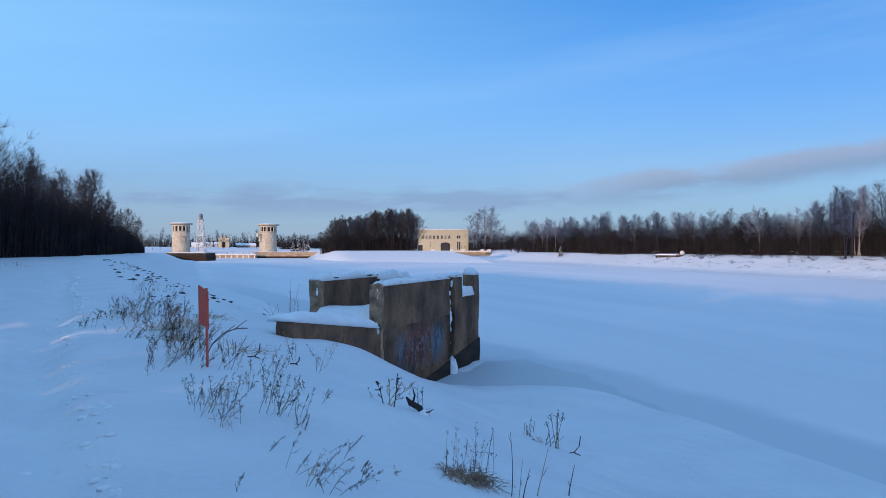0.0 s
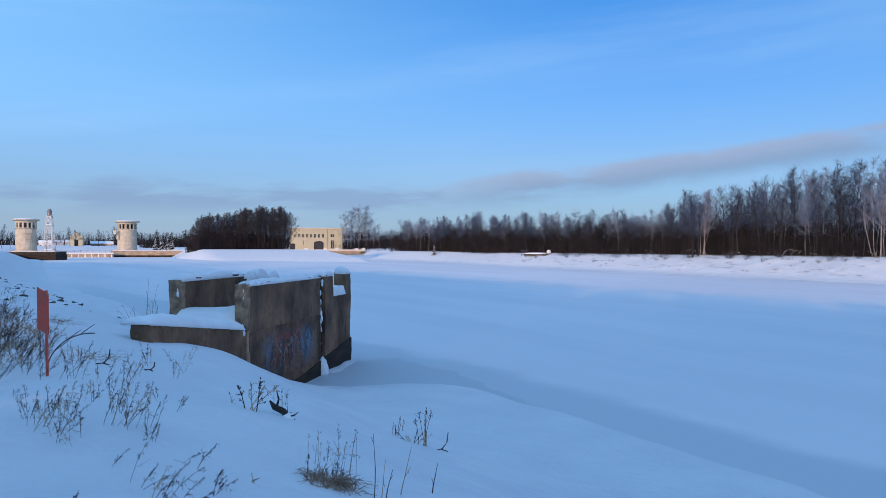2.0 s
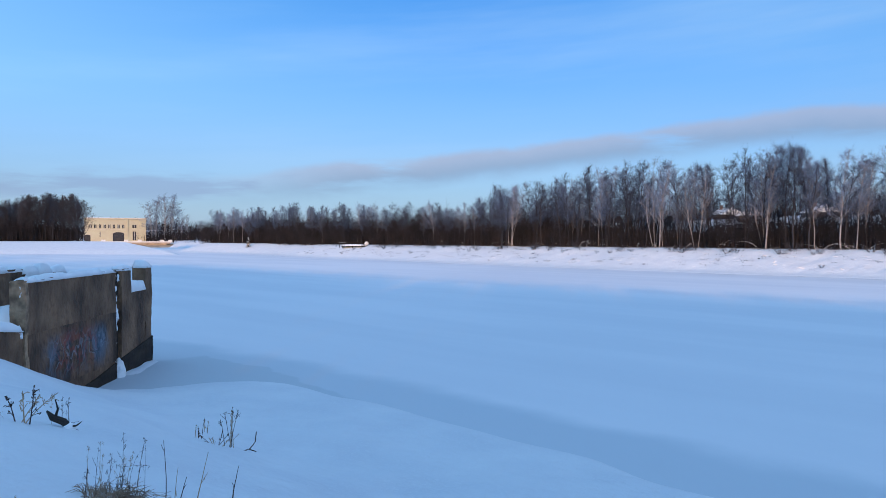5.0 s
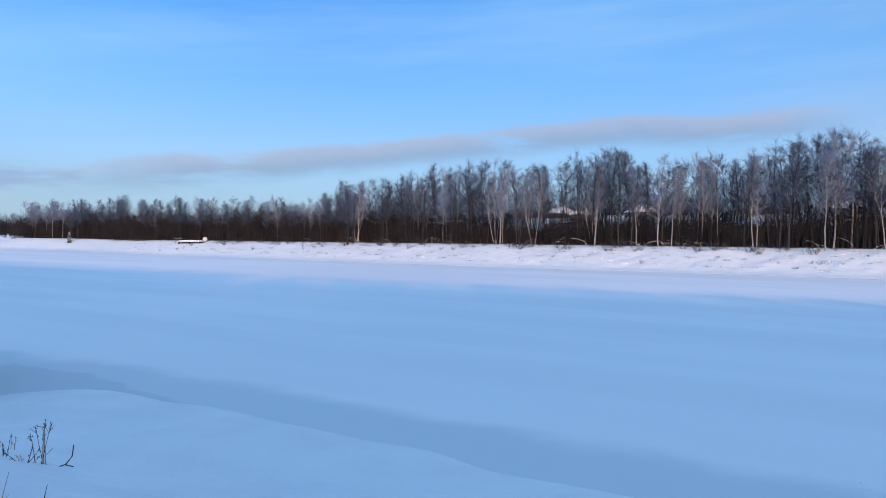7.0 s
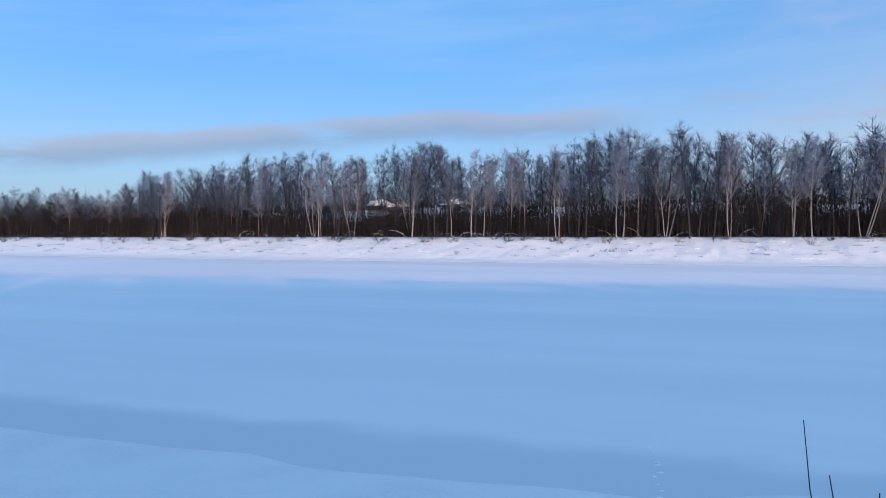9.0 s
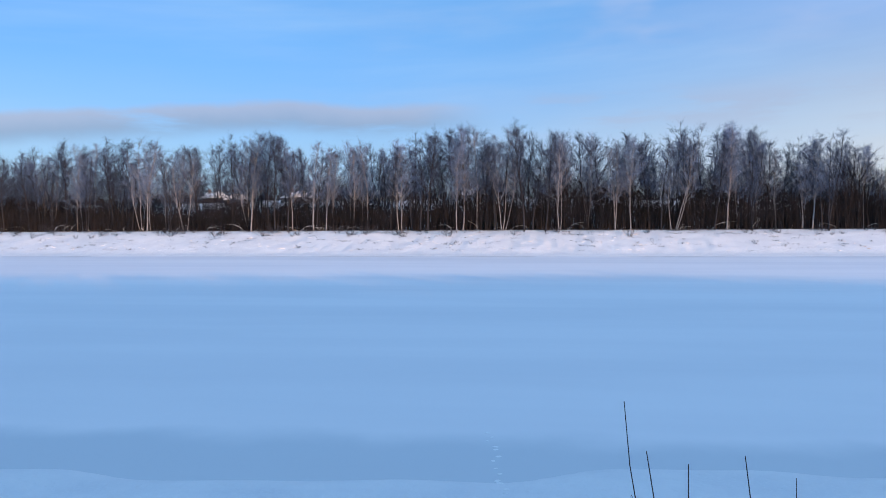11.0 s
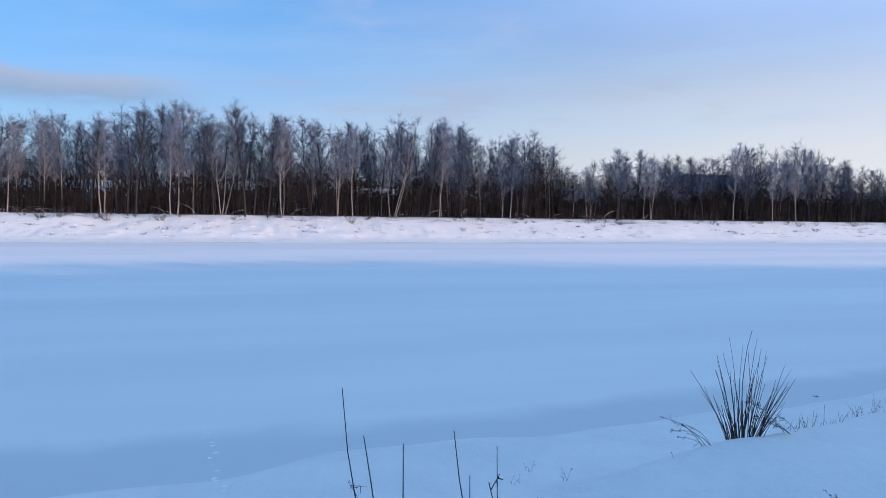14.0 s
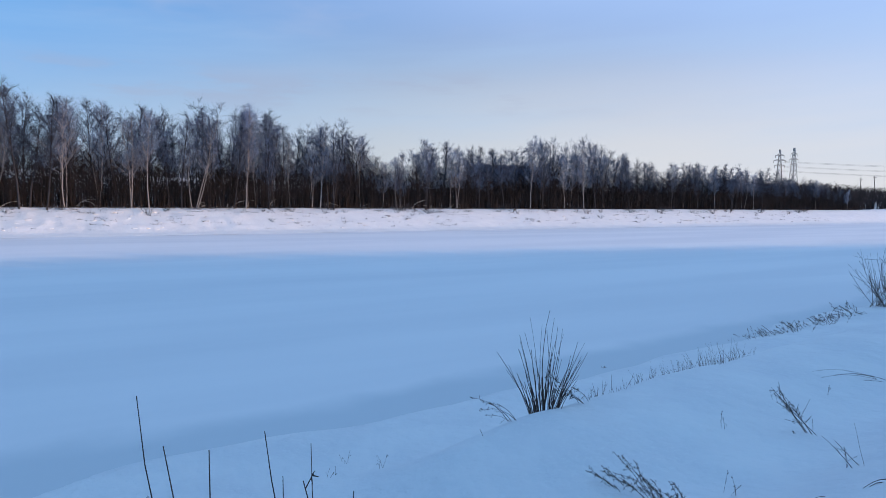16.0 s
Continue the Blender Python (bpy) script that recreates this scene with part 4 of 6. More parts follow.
for i, (hx, hy, w, h, c) in enumerate(((6, 640, 9, 4, WHITE), (44, 640, 12, 3.5, BRICKRED), (18, 700, 14, 5, WHITE), (52, 660, 8, 3.5, OCHRE))):
    hb = thing("outbuilding", pose(hx, hy, 4.5, 0, 0, -10 + 5 * i), "far low outbuilding under a snowy roof", "building", "buildings beyond the lock")
    part("wall", boxes((-w / 2, w / 2, -3, 3, -0.6, h)), c, hb)
    rf = bmesh.new()
    vs = [rf.verts.new(p) for p in ((-w / 2 - 0.4, -3.4, h), (w / 2 + 0.4, -3.4, h), (w / 2 + 0.4, 3.4, h), (-w / 2 - 0.4, 3.4, h), (-w / 2 - 0.4, 0, h + 2), (w / 2 + 0.4, 0, h + 2))]
    for f in ((0, 1, 5, 4), (2, 3, 4, 5), (0, 4, 3), (1, 2, 5), (3, 2, 1, 0)):
        rf.faces.new([vs[k] for k in f])
    part("roof", rf, CAP_SNOW, hb, "snow-covered gable roof")
    for k in range(3):
        part("window", boxes((-w / 3 + k * w / 3 - 0.4, -w / 3 + k * w / 3 + 0.4, -3.05, -2.9, 1, 2.3)), DARK_VOID, hb)


def wall_with_openings(bm, x0, x1, y0, y1, z0, z1, holes):
    """Wall along x with rectangular through-openings (x0, x1, z0, z1)."""
    xs = sorted({x0, x1, *(h[0] for h in holes), *(h[1] for h in holes)})
    zs = sorted({z0, z1, *(h[2] for h in holes), *(h[3] for h in holes)})
    for a, b in zip(xs, xs[1:]):
        run = None
        for c, d in zip(zs, zs[1:]):
            mx, mz = (a + b) / 2, (c + d) / 2
            if any(h[0] < mx < h[1] and h[2] < mz < h[3] for h in holes):
                continue
            box(bm, a, b, y0, y1, c, d)
    bmesh.ops.remove_doubles(bm, verts=bm.verts, dist=0.001)
    return bm


ps = thing("pumping_station", pose(146.8, 457.3, 3.4, 0, 0, -19.6), "long ochre pumping station with a row of arched windows", "building")
holes = [(2.6 + 2.6 * i, 3.9 + 2.6 * i, 8.3, 10.6) for i in range(8)] + [(15.5, 22.0, -0.5, 4.6), (-0.1, 3.2, -0.5, 3.6), (8.2, 8.8, 3.0, 6.4), (26.6, 29.0, 8.6, 10.6), (26.8, 28.8, 1.0, 6.4)]
part("wall", wall_with_openings(bmesh.new(), 0, 34.5, 0, 0.9, -1, 14.0, holes), OCHRE, ps)
part("side_wall", boxes((33.6, 34.5, 0.9, 13, -1, 14)), OCHRE, ps)
part("side_wall", boxes((0, 0.9, 0.9, 13, -1, 14)), OCHRE, ps)
part("rear_wall", boxes((0.9, 33.6, 12, 13, -1, 14)), OCHRE, ps)
part("bay", boxes((23.6, 24.4, -0.5, 0.0, -1, 14.0), (31.5, 34.5, -0.5, 0.0, -1, 14.0)), OCHRE, ps)
part("cornice", boxes((-0.6, 35.1, -0.8, 13.6, 14.0, 14.7)), LIMESTONE, ps)
part("string_course", boxes((-0.1, 34.6, -0.18, -0.004, 7.2, 7.6)), LIMESTONE, ps)
snow_cap("snow_cap", ps, 0, 34.5, 0, 13, 14.7, 0.3, 2, step=1.5)
for i, h in enumerate(holes):
    w = part("window", boxes((h[0] + 0.03, h[1] - 0.03, 0.55, 0.7, h[2], h[3])), DARK_VOID, ps, "dark recessed glazing")
    if h[1] - h[0] < 3 and h[3] - h[2] > 1.5:
        part("window_frame", boxes(((h[0] + h[1]) / 2 - 0.07, (h[0] + h[1]) / 2 + 0.07, 0.4, 0.54, h[2], h[3])), WHITE, w)
for cx, w, z in ((18.75, 6.5, 4.6), (1.55, 3.3, 3.6)):
    # arched head and pale surround
    bm = bmesh.new()
    for i in range(9):
        a, b = math.pi * i / 9, math.pi * (i + 1) / 9
        r0, r1 = w / 2, w / 2 + 0.55
        q = [(cx + r * math.cos(t), z + 0.42 * r * math.sin(t)) for r, t in ((r0, a), (r1, a), (r1, b), (r0, b))]
        v0, v1 = [bm.verts.new((p[0], -0.2, p[1])) for p in q], [bm.verts.new((p[0], 0.02, p[1])) for p in q]
        bm.faces.new(v0), bm.faces.new(v1[::-1])
        for k in range(4):
            bm.faces.new((v0[k], v1[k], v1[(k + 1) % 4], v0[(k + 1) % 4]))
    part("arch", bm, LIMESTONE, ps)
    bm = bmesh.new()
    v0 = [bm.verts.new((cx + w / 2 * math.cos(math.pi * i / 12), -0.03, z + 0.42 * w / 2 * math.sin(math.pi * i / 12))) for i in range(13)]
    bm.faces.new(v0)
    part("fanlight", bm, DARK_VOID, ps)

dam = thing("dam_bridge", pose(137.4, 434.1, 0, 0, 0, -19.6), "low brown dam with white parapet and end posts", "dam")
part("wall", boxes((0, 20, 0, 3, -1, 2.0), (26, 46, 0, 3, -1, 2.0)), QUAY, dam)
part("deck", boxes((-2, 48, -0.4, 3.4, 2.0, 3.0)), QUAY, dam)
part("parapet", boxes((-2, 48, -0.35, 0.0, 3.0, 3.7)), WHITE, dam)
for s in (-2.2, 10.5, 22.6, 30.0, 42.5, 47.0):
    part("post", boxes((s, s + 2.2, -0.6, 1.2, 3.0, 4.6)), WHITE, dam)
apron = thing("spillway_apron", pose(165, 418, 0, 0, 0, -19.6), "brown retaining slope beside the dam", "retaining wall")
bm = bmesh.new()
vs = [bm.verts.new(p) for p in ((-16, -3, -0.5), (18, -3, -0.5), (22, 10, 2.2), (-20, 10, 2.2), (-16, -3, -1.5), (18, -3, -1.5), (22, 10, -1.5), (-20, 10, -1.5))]
for f in ((0, 1, 2, 3), (4, 7, 6, 5), (0, 4, 5, 1), (1, 5, 6, 2), (2, 6, 7, 3), (3, 7, 4, 0)):
    bm.faces.new([vs[k] for k in f])
part("slope", bm, QUAY, apron)

bm = bmesh.new()
box(bm, -1.1, 1.1, -1.1, 1.1, -0.5, 1.4)
lathe(bm, [(0.75, 1.4), (0.95, 2.4), (0.7, 3.4), (0.55, 4.2), (0.85, 4.9), (0.35, 5.5), (0.42, 5.9), (0.1, 6.3)], 12)
st = part("statue", bm, WHITE)
st.matrix_basis = pose(136.4, 434.0, gz(136.4, 434.0))
tagged(st, "white plaster statue on a square pedestal", "statue")

# mooring stage on the far bank
jet = thing("mooring_stage", pose(117.6, 155.0, gz(117.6, 155) + 0.1, 0, 0, -82), "snow-covered timber mooring stage with a buoy", "stage")
part("deck", boxes((-1.5, 6.5, -1.2, 1.2, 0.25, 0.5)), TIMBER, jet)
snow_cap("snow_cap", jet, -1.5, 6.5, -1.2, 1.2, 0.5, 0.3, 3, step=0.4)
for s in (-1.2, 2.5, 6.0):
    part("leg", boxes((s, s + 0.25, -1.0, -0.75, -0.8, 0.25)), TIMBER, jet)
part("buoy", lathe(bmesh.new(), [(0.2, 0.5), (0.55, 0.8), (0.6, 1.2), (0.3, 1.6)], 12, 7.0, 0), WHITE, jet, "white round buoy")
for s in (-3.4, -1.4):
    part("gantry_leg", boxes((s, s + 0.12, 0, 0.12, -0.3, 1.7)), TIMBER, jet)
part("gantry_beam", boxes((-3.5, -0.9, -0.05, 0.17, 1.2, 1.36)), STEEL, jet)


# ---- pylons, cables, far houses ----
def pylon(x, y, h, turn):
    p = thing("power_pylon", pose(x, y, gz(x, y), 0, 0, turn), "grey steel lattice power pylon with three crossarms", "pylon", "power pylons")
    w = lambda z: 1.7 * (1 - z / h) ** 1.15 + 0.3
    zs = [h * k / 9 for k in range(10)]
    for a, b in itertools.product((-1, 1), (-1, 1)):
        vs, fs = [], []
        for z0, z1 in zip(zs, zs[1:]):
            strut(vs, fs, (a * w(z0), b * w(z0), z0 - 0.3), (a * w(z1), b * w(z1), z1), 0.17, 0.15, 4)
        raw("leg", vs, fs, STEEL, p)
    for k in range(4):
        r = Matrix.Rotation(math.pi / 2 * k, 3, "Z")
        vs, fs = [], []
        for z0, z1 in zip(zs, zs[1:]):
            for s in (-1, 1):
                strut(vs, fs, r @ Vector((-s * w(z0), -w(z0), z0)), r @ Vector((s * w(z1), -w(z1), z1)), 0.09, 0.09, 3)
        raw("lattice", vs, fs, STEEL, p)
    for z, arm in ((h * 0.62, 2.4), (h * 0.74, 2.9), (h * 0.86, 2.1)):
        vs, fs = [], []
        for s in (-1, 1):
            strut(vs, fs, (0, 0, z + 0.9), (s * arm, 0, z), 0.12, 0.1, 4)
            strut(vs, fs, (0, 0, z - 0.2), (s * arm, 0, z), 0.12, 0.1, 4)
            strut(vs, fs, (s * arm, 0, z), (s * arm, 0, z - 1.4), 0.09, 0.09, 4)
        raw("crossarm", vs, fs, STEEL, p)
    return p


pylon(223.0, -355.8, 22.5, 35)
pylon(217.2, -359.4, 23.5, 75)
for k, z in enumerate((23.5, 21.0, 18.5)):
    for side in (-1, 1):
        vs, fs = [], []
        pts = []
        for i in range(13):
            u = i / 12
            pts.append((222 + 6 * side * 0.4 - 150 * u, -357 - 6 * side * 0.5 - 130 * u, z + gz(222, -357) - 7.5 - 4 * math.sin(math.pi * u)))
        tube(vs, fs, pts, [0.045] * 13, 3)
        tagged(raw("power_cable", vs, fs, STEEL), "thin sagging steel power cable between pylons", "cable", "power cables")
for x, y, h in ((190, -374.6, 8.5), (184.6, -377.3, 9.5), (178, -381, 8.5)):
    vs, fs = [], []
    strut(vs, fs, (0, 0, -0.4), (0, 0, h), 0.22, 0.16, 6)
    strut(vs, fs, (-0.9, 0, h - 0.8), (0.9, 0, h - 0.8), 0.08, 0.08, 4)
    o = raw("utility_pole", vs, fs, BARK_DARK)
    o.matrix_basis = pose(x, y, gz(x, y), 0, 0, 40)
    tagged(o, "dark wooden utility pole with a short crossarm", "pole", "utility poles")


def cottage(x, y, w, dpt, h, wallmat, turn):
    c = thing("cottage", pose(x, y, gz(x, y) - 1.1, 0, 0, turn), "small village cottage with a snowy gable roof behind trees", "house", "village houses")
    part("wall", boxes((-w / 2, w / 2, -dpt / 2, dpt / 2, -0.5, h)), wallmat, c)
    bm = bmesh.new()
    vs = [bm.verts.new(p) for p in ((-w / 2 - 0.4, -dpt / 2 - 0.5, h - 0.2), (w / 2 + 0.4, -dpt / 2 - 0.5, h - 0.2), (w / 2 + 0.4, dpt / 2 + 0.5, h - 0.2), (-w / 2 - 0.4, dpt / 2 + 0.5, h - 0.2), (-w / 2 - 0.4, 0, h + 1.6), (w / 2 + 0.4, 0, h + 1.6))]
    for f in ((0, 1, 5, 4), (2, 3, 4, 5), (0, 4, 3), (1, 2, 5), (3, 2, 1, 0)):
        bm.faces.new([vs[k] for k in f])
    part("roof", bm, CAP_SNOW, c, "snow-covered roof")
    for s in (-w / 4, w / 4):
        part("window", boxes((s - 0.5, s + 0.5, -dpt / 2 - 0.04, -dpt / 2 + 0.1, 1.0, 2.2)), DARK_VOID, c)
    part("chimney", boxes((w / 5, w / 5 + 0.6, 0.3, 0.9, h + 0.6, h + 2.2)), BRICKRED, c)


for x, y, w, mat, turn in ((176, 30, 6, OCHRE, 60), (172, 52, 6, OLD_TIMBER, 45), (182, 8, 6, OLD_TIMBER, 50), (168, 66, 6, OLD_TIMBER, 30), (178, 76, 6, OLD_TIMBER, 55)):
    cottage(x, y, w * 0.85, 5.5, 2.3, mat, turn)
shed = thing("industrial_shed", pose(152, -117, gz(152, -117) - 0.4, 0, 0, 90), "dark flat-roofed industrial shed behind the trees", "building")
part("wall", boxes((-9, 9, -5, 5, -0.5, 7.6)), THICKET, shed)
part("roof", boxes((-9.4, 9.4, -5.4, 5.4, 7.6, 8.0)), TIMBER, shed)


# ---- woods ----
def brush(name, n, place, low, high, width, mat, seed, label, side=2):
    """A dense tangle of thin upright stems with side twigs; place(rng) gives x, y and a height factor."""
    rg = np.random.default_rng(seed)
    vs, fs = [], []
    for _ in range(n):
        x, y, k = place(rg)
        h = rg.uniform(low, high) * k
        a = np.array([x, y, 0.0])
        a[2] = -0.2
        b = a + np.array([np.clip(rg.normal(), -1.4, 1.4) * 0.085 * h, np.clip(rg.normal(), -1.4, 1.4) * 0.085 * h, h + 0.2])
        ribbon(vs, fs, a, b, width * rg.uniform(0.6, 1.4), rg)
        for _ in range(side):
            u = rg.uniform(0.2, 0.9)
            c = a + (b - a) * u
            e = np.array([np.clip(rg.normal(), -1.2, 1.2) * 0.19 * h, np.clip(rg.normal(), -1.2, 1.2) * 0.19 * h, rg.uniform(0.05, 0.3) * h])
            ribbon(vs, fs, c, c + e, width * 0.8, rg)
    va = np.array(vs)
    va[:, 2] += np.repeat(ground_z(va[::3 * (side + 1), 0], va[::3 * (side + 1), 1]), 3 * (side + 1))
    return tagged(raw(name, va.tolist(), fs, mat), label, "undergrowth", kind="stuff")


def under_far(rg):
    y = rg.uniform(-215, 252)
    k = 0.85 + 0.22 * math.sin(y / 11.0) * math.sin(y / 4.3 + 1) + 0.12 * math.sin(y / 1.7)
    k *= float(np.interp(y, (-215, -160, -112, -60, -25, 0, 15, 28, 70, 90, 110, 330), (0.6, 0.85, 1.0, 1.02, 1.0, 0.95, 0.8, 0.58, 0.58, 0.8, 0.95, 0.95)))
    return float(far_base(y)) + 13.5 + rg.uniform(0, 1) ** 1.3 * 22, y * 1.08, max(0.25, k)


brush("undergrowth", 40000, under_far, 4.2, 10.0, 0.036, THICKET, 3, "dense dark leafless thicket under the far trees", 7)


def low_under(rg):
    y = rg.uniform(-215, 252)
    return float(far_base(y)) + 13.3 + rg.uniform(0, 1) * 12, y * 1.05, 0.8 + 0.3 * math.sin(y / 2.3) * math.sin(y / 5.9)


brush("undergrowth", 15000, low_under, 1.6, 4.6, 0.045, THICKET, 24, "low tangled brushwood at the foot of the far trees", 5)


def hillside(rg):
    y = rg.uniform(8, 104)
    return float(far_base(y)) + 37 + rg.uniform(0, 1) * 46, y * 1.25, 0.7 + 0.5 * math.sin(y / 3.1) * math.sin(y / 7.7)


brush("undergrowth", 9000, hillside, 1.4, 4.2, 0.05, THICKET, 23, "low scrub on the snowy hillside behind the far trees", 5)


def hill_crest(rg):
    y = rg.uniform(-60, 120)
    return float(far_base(y)) + 84 + rg.uniform(0, 1) * 40, y * 1.6, 0.8 + 0.3 * math.sin(y / 5.3) * math.sin(y / 2.9)


brush("undergrowth", 5000, hill_crest, 3.0, 7.5, 0.07, THICKET, 25, "dark leafless wood on the crest of the hillside", 5)


def poles_far(rg):
    y = rg.uniform(-200, 252)
    return float(far_base(y)) + 16 + rg.uniform(0, 1) * 22, y * 1.1, max(0.3, (float(np.interp(y, ty, tz)) - 4) / 14.5)


brush("undergrowth", 2600, poles_far, 6.0, 11.0, 0.028, TWIG_DARK, 13, "thin bare saplings crowding under the far trees", 6)


def low_far(rg):
    y = rg.uniform(-470, -205)
    return float(far_base(y)) + 20 + rg.uniform(0, 60), y, float(np.interp(y, (-470, -380, -320, -205), (0.3, 0.42, 0.75, 1.1)))


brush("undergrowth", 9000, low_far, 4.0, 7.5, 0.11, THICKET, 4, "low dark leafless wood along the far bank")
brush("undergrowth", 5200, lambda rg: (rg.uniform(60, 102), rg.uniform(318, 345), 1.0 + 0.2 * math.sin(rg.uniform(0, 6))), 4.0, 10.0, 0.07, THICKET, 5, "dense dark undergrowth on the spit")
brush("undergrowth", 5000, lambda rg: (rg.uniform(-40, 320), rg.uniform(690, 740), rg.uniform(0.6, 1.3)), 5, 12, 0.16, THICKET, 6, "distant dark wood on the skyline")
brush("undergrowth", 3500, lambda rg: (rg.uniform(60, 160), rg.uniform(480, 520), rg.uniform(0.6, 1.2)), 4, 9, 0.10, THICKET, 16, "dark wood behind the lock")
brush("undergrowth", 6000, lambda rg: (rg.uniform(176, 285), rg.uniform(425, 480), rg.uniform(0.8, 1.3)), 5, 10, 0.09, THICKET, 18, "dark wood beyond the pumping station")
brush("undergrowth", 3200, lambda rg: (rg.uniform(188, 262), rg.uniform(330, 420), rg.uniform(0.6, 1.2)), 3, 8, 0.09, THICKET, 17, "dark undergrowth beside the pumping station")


def left_wood(rg):
    y = rg.uniform(62, 236)
    return -25 + 0.05 * y - rg.uniform(0, 1) ** 1.5 * 22, y, float(np.interp(y, (62, 110, 165, 200, 236), (1.25, 1.15, 1.0, 0.75, 0.5)))


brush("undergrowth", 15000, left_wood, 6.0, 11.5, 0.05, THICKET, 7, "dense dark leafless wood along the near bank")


# unseen wood behind the path, added to shade the ice and near bank: bare stems below, twiggy crowns above, with a few
# gaps that let low sun through between the stems
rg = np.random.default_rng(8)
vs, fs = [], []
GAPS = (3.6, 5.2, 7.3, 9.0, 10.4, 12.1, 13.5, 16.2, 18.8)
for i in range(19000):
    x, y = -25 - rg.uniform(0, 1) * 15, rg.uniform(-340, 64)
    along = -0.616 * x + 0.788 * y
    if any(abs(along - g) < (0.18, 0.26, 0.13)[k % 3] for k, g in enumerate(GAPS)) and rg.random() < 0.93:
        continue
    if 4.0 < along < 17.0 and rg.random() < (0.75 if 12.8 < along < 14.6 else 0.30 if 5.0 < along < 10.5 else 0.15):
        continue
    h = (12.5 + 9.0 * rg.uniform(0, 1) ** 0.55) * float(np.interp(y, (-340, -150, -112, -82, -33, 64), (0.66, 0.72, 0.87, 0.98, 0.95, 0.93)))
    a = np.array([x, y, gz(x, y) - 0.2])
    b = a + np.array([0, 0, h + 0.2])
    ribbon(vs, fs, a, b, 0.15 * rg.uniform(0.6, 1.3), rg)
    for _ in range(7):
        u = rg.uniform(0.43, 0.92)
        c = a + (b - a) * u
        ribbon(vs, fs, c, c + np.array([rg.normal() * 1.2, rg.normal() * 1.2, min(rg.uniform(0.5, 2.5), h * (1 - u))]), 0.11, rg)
tagged(raw("undergrowth", vs, fs, THICKET), "unseen leafless wood behind the path, added to cast shade", "wood", kind="stuff")

rng = np.random.default_rng(11)
for i, (y, top) in enumerate(((66, 14), (72, 15.5), (78, 17.5), (84, 18), (90, 18.5), (96, 19), (103, 18), (109, 15), (116, 13.4), (123, 13), (131, 13), (139, 13.6), (146, 16.5), (152, 18), (158, 17.5), (164, 16), (171, 13), (180, 12), (190, 13), (201, 12.5), (213, 12), (226, 10))):
    x = -26 + 0.05 * y - rng.uniform(0, 4)
    stand(OAK[i % 3], x, y, top * rng.uniform(0.9, 1.05), 18, "dark bare broadleaf tree at the edge of the wood", "trees of the near wood", rng.uniform(0, 6.28))
# grove on the spit
for i in range(58):
    u = i / 57
    x = 61 + 41 * u + rng.normal() * 1.0
    y = 330 - 12 * u + rng.uniform(-5, 12)
    top = float(np.interp(u, (0, 0.08, 0.35, 0.5, 0.8, 1), (11, 15, 16, 18, 19.5, 18.5)))
    stand(OAK[i % 3] if i % 3 else ALDER[i % 4], x, y, top * rng.uniform(0.92, 1.06), 18 if i % 3 else 15, "dark bare tree in the grove on the spit", "trees on the spit", rng.uniform(0, 6.28))
# frosted birches beside the pumping station
for i, (x, y, top) in enumerate(((182, 442, 28), (185, 444, 30), (189, 440, 31), (193, 438, 29), (197, 441, 26), (203, 437, 16), (210, 434, 13), (220, 430, 12), (228, 424, 15))):
    stand(BIRCH[i % 5], x, y, top, 16, "frosted pale birch beside the pumping station", "birches by the pumping station", i * 1.3, thick=1.45)
for i in range(26):
    x = rng.uniform(150, 260)
    y = 470 - 1.0 * (x - 150) + rng.uniform(0, 30)
    stand((BIRCH if i % 3 == 0 else ALDER)[i % 4], x, y, rng.uniform(10, 16), 16, "far bare tree beyond the dam", "trees beyond the dam", rng.uniform(0, 6.28))
for i in range(26):
    x, y = rng.uniform(40, 140), rng.uniform(465, 500)
    stand(OAK[i % 3], x, y, rng.uniform(8, 12), 18, "far dark bare tree behind the lock", "trees behind the lock", rng.uniform(0, 6.28))
for i, (x, y, top) in enumerate(((-16, 430, 13), (-12, 432, 9), (-20, 428, 9), (-28, 420, 11), (20, 560, 14), (24, 565, 12), (38, 560, 13), (48, 555, 15), (52, 560, 14))):
    stand(ALDER[i % 4], x, y, top, 15, "far bare tree beside the lock", "trees beside the lock", i)


def fir(x, y, h, seed):
    """Snow-laden conifer: trunk and drooping whorls of boughs."""
    rg = np.random.default_rng(seed)
    t = thing("fir_tree", pose(x, y, gz(x, y)), "snow-laden conifer behind the quay", "tree", "snowy conifers")
    vs, fs = [], []
    strut(vs, fs, (0, 0, -0.3), (0, 0, h), 0.2, 0.03, 6)
    raw("trunk", vs, fs, BARK_DARK, t)
    for mat, nm, up in ((THICKET, "foliage", 0.0), (CAP_SNOW, "foliage_snow", 0.16)):
        vs, fs = [], []
        for k in range(150):
            u = rg.uniform(0.06, 0.98)
            a = rg.uniform(0, 6.28)
            ln = (1 - u) ** 0.8 * h * 0.33 * rg.uniform(0.6, 1.1) + 0.2
            b = np.array([0, 0, u * h + up])
            e = b + np.array([math.cos(a) * ln, math.sin(a) * ln, -0.3 * ln])
            ribbon(vs, fs, e, b, 0.0, rg)
            k0 = len(vs)
            side = np.array([-math.sin(a), math.cos(a), 0]) * ln * 0.28
            mid = (b + e) / 2
            vs.extend((tuple(b), tuple(mid + side), tuple(e), tuple(mid - side)))
            fs.append((k0, k0 + 1, k0 + 2, k0 + 3))
        raw(nm, vs, fs, mat, t)


for i, (x, y, h) in enumerate(((62, 455, 8), (65.5, 454, 9.5), (68.5, 453, 9), (71, 452, 8), (126, 224, 3.5))):
    fir(x, y, h, i)


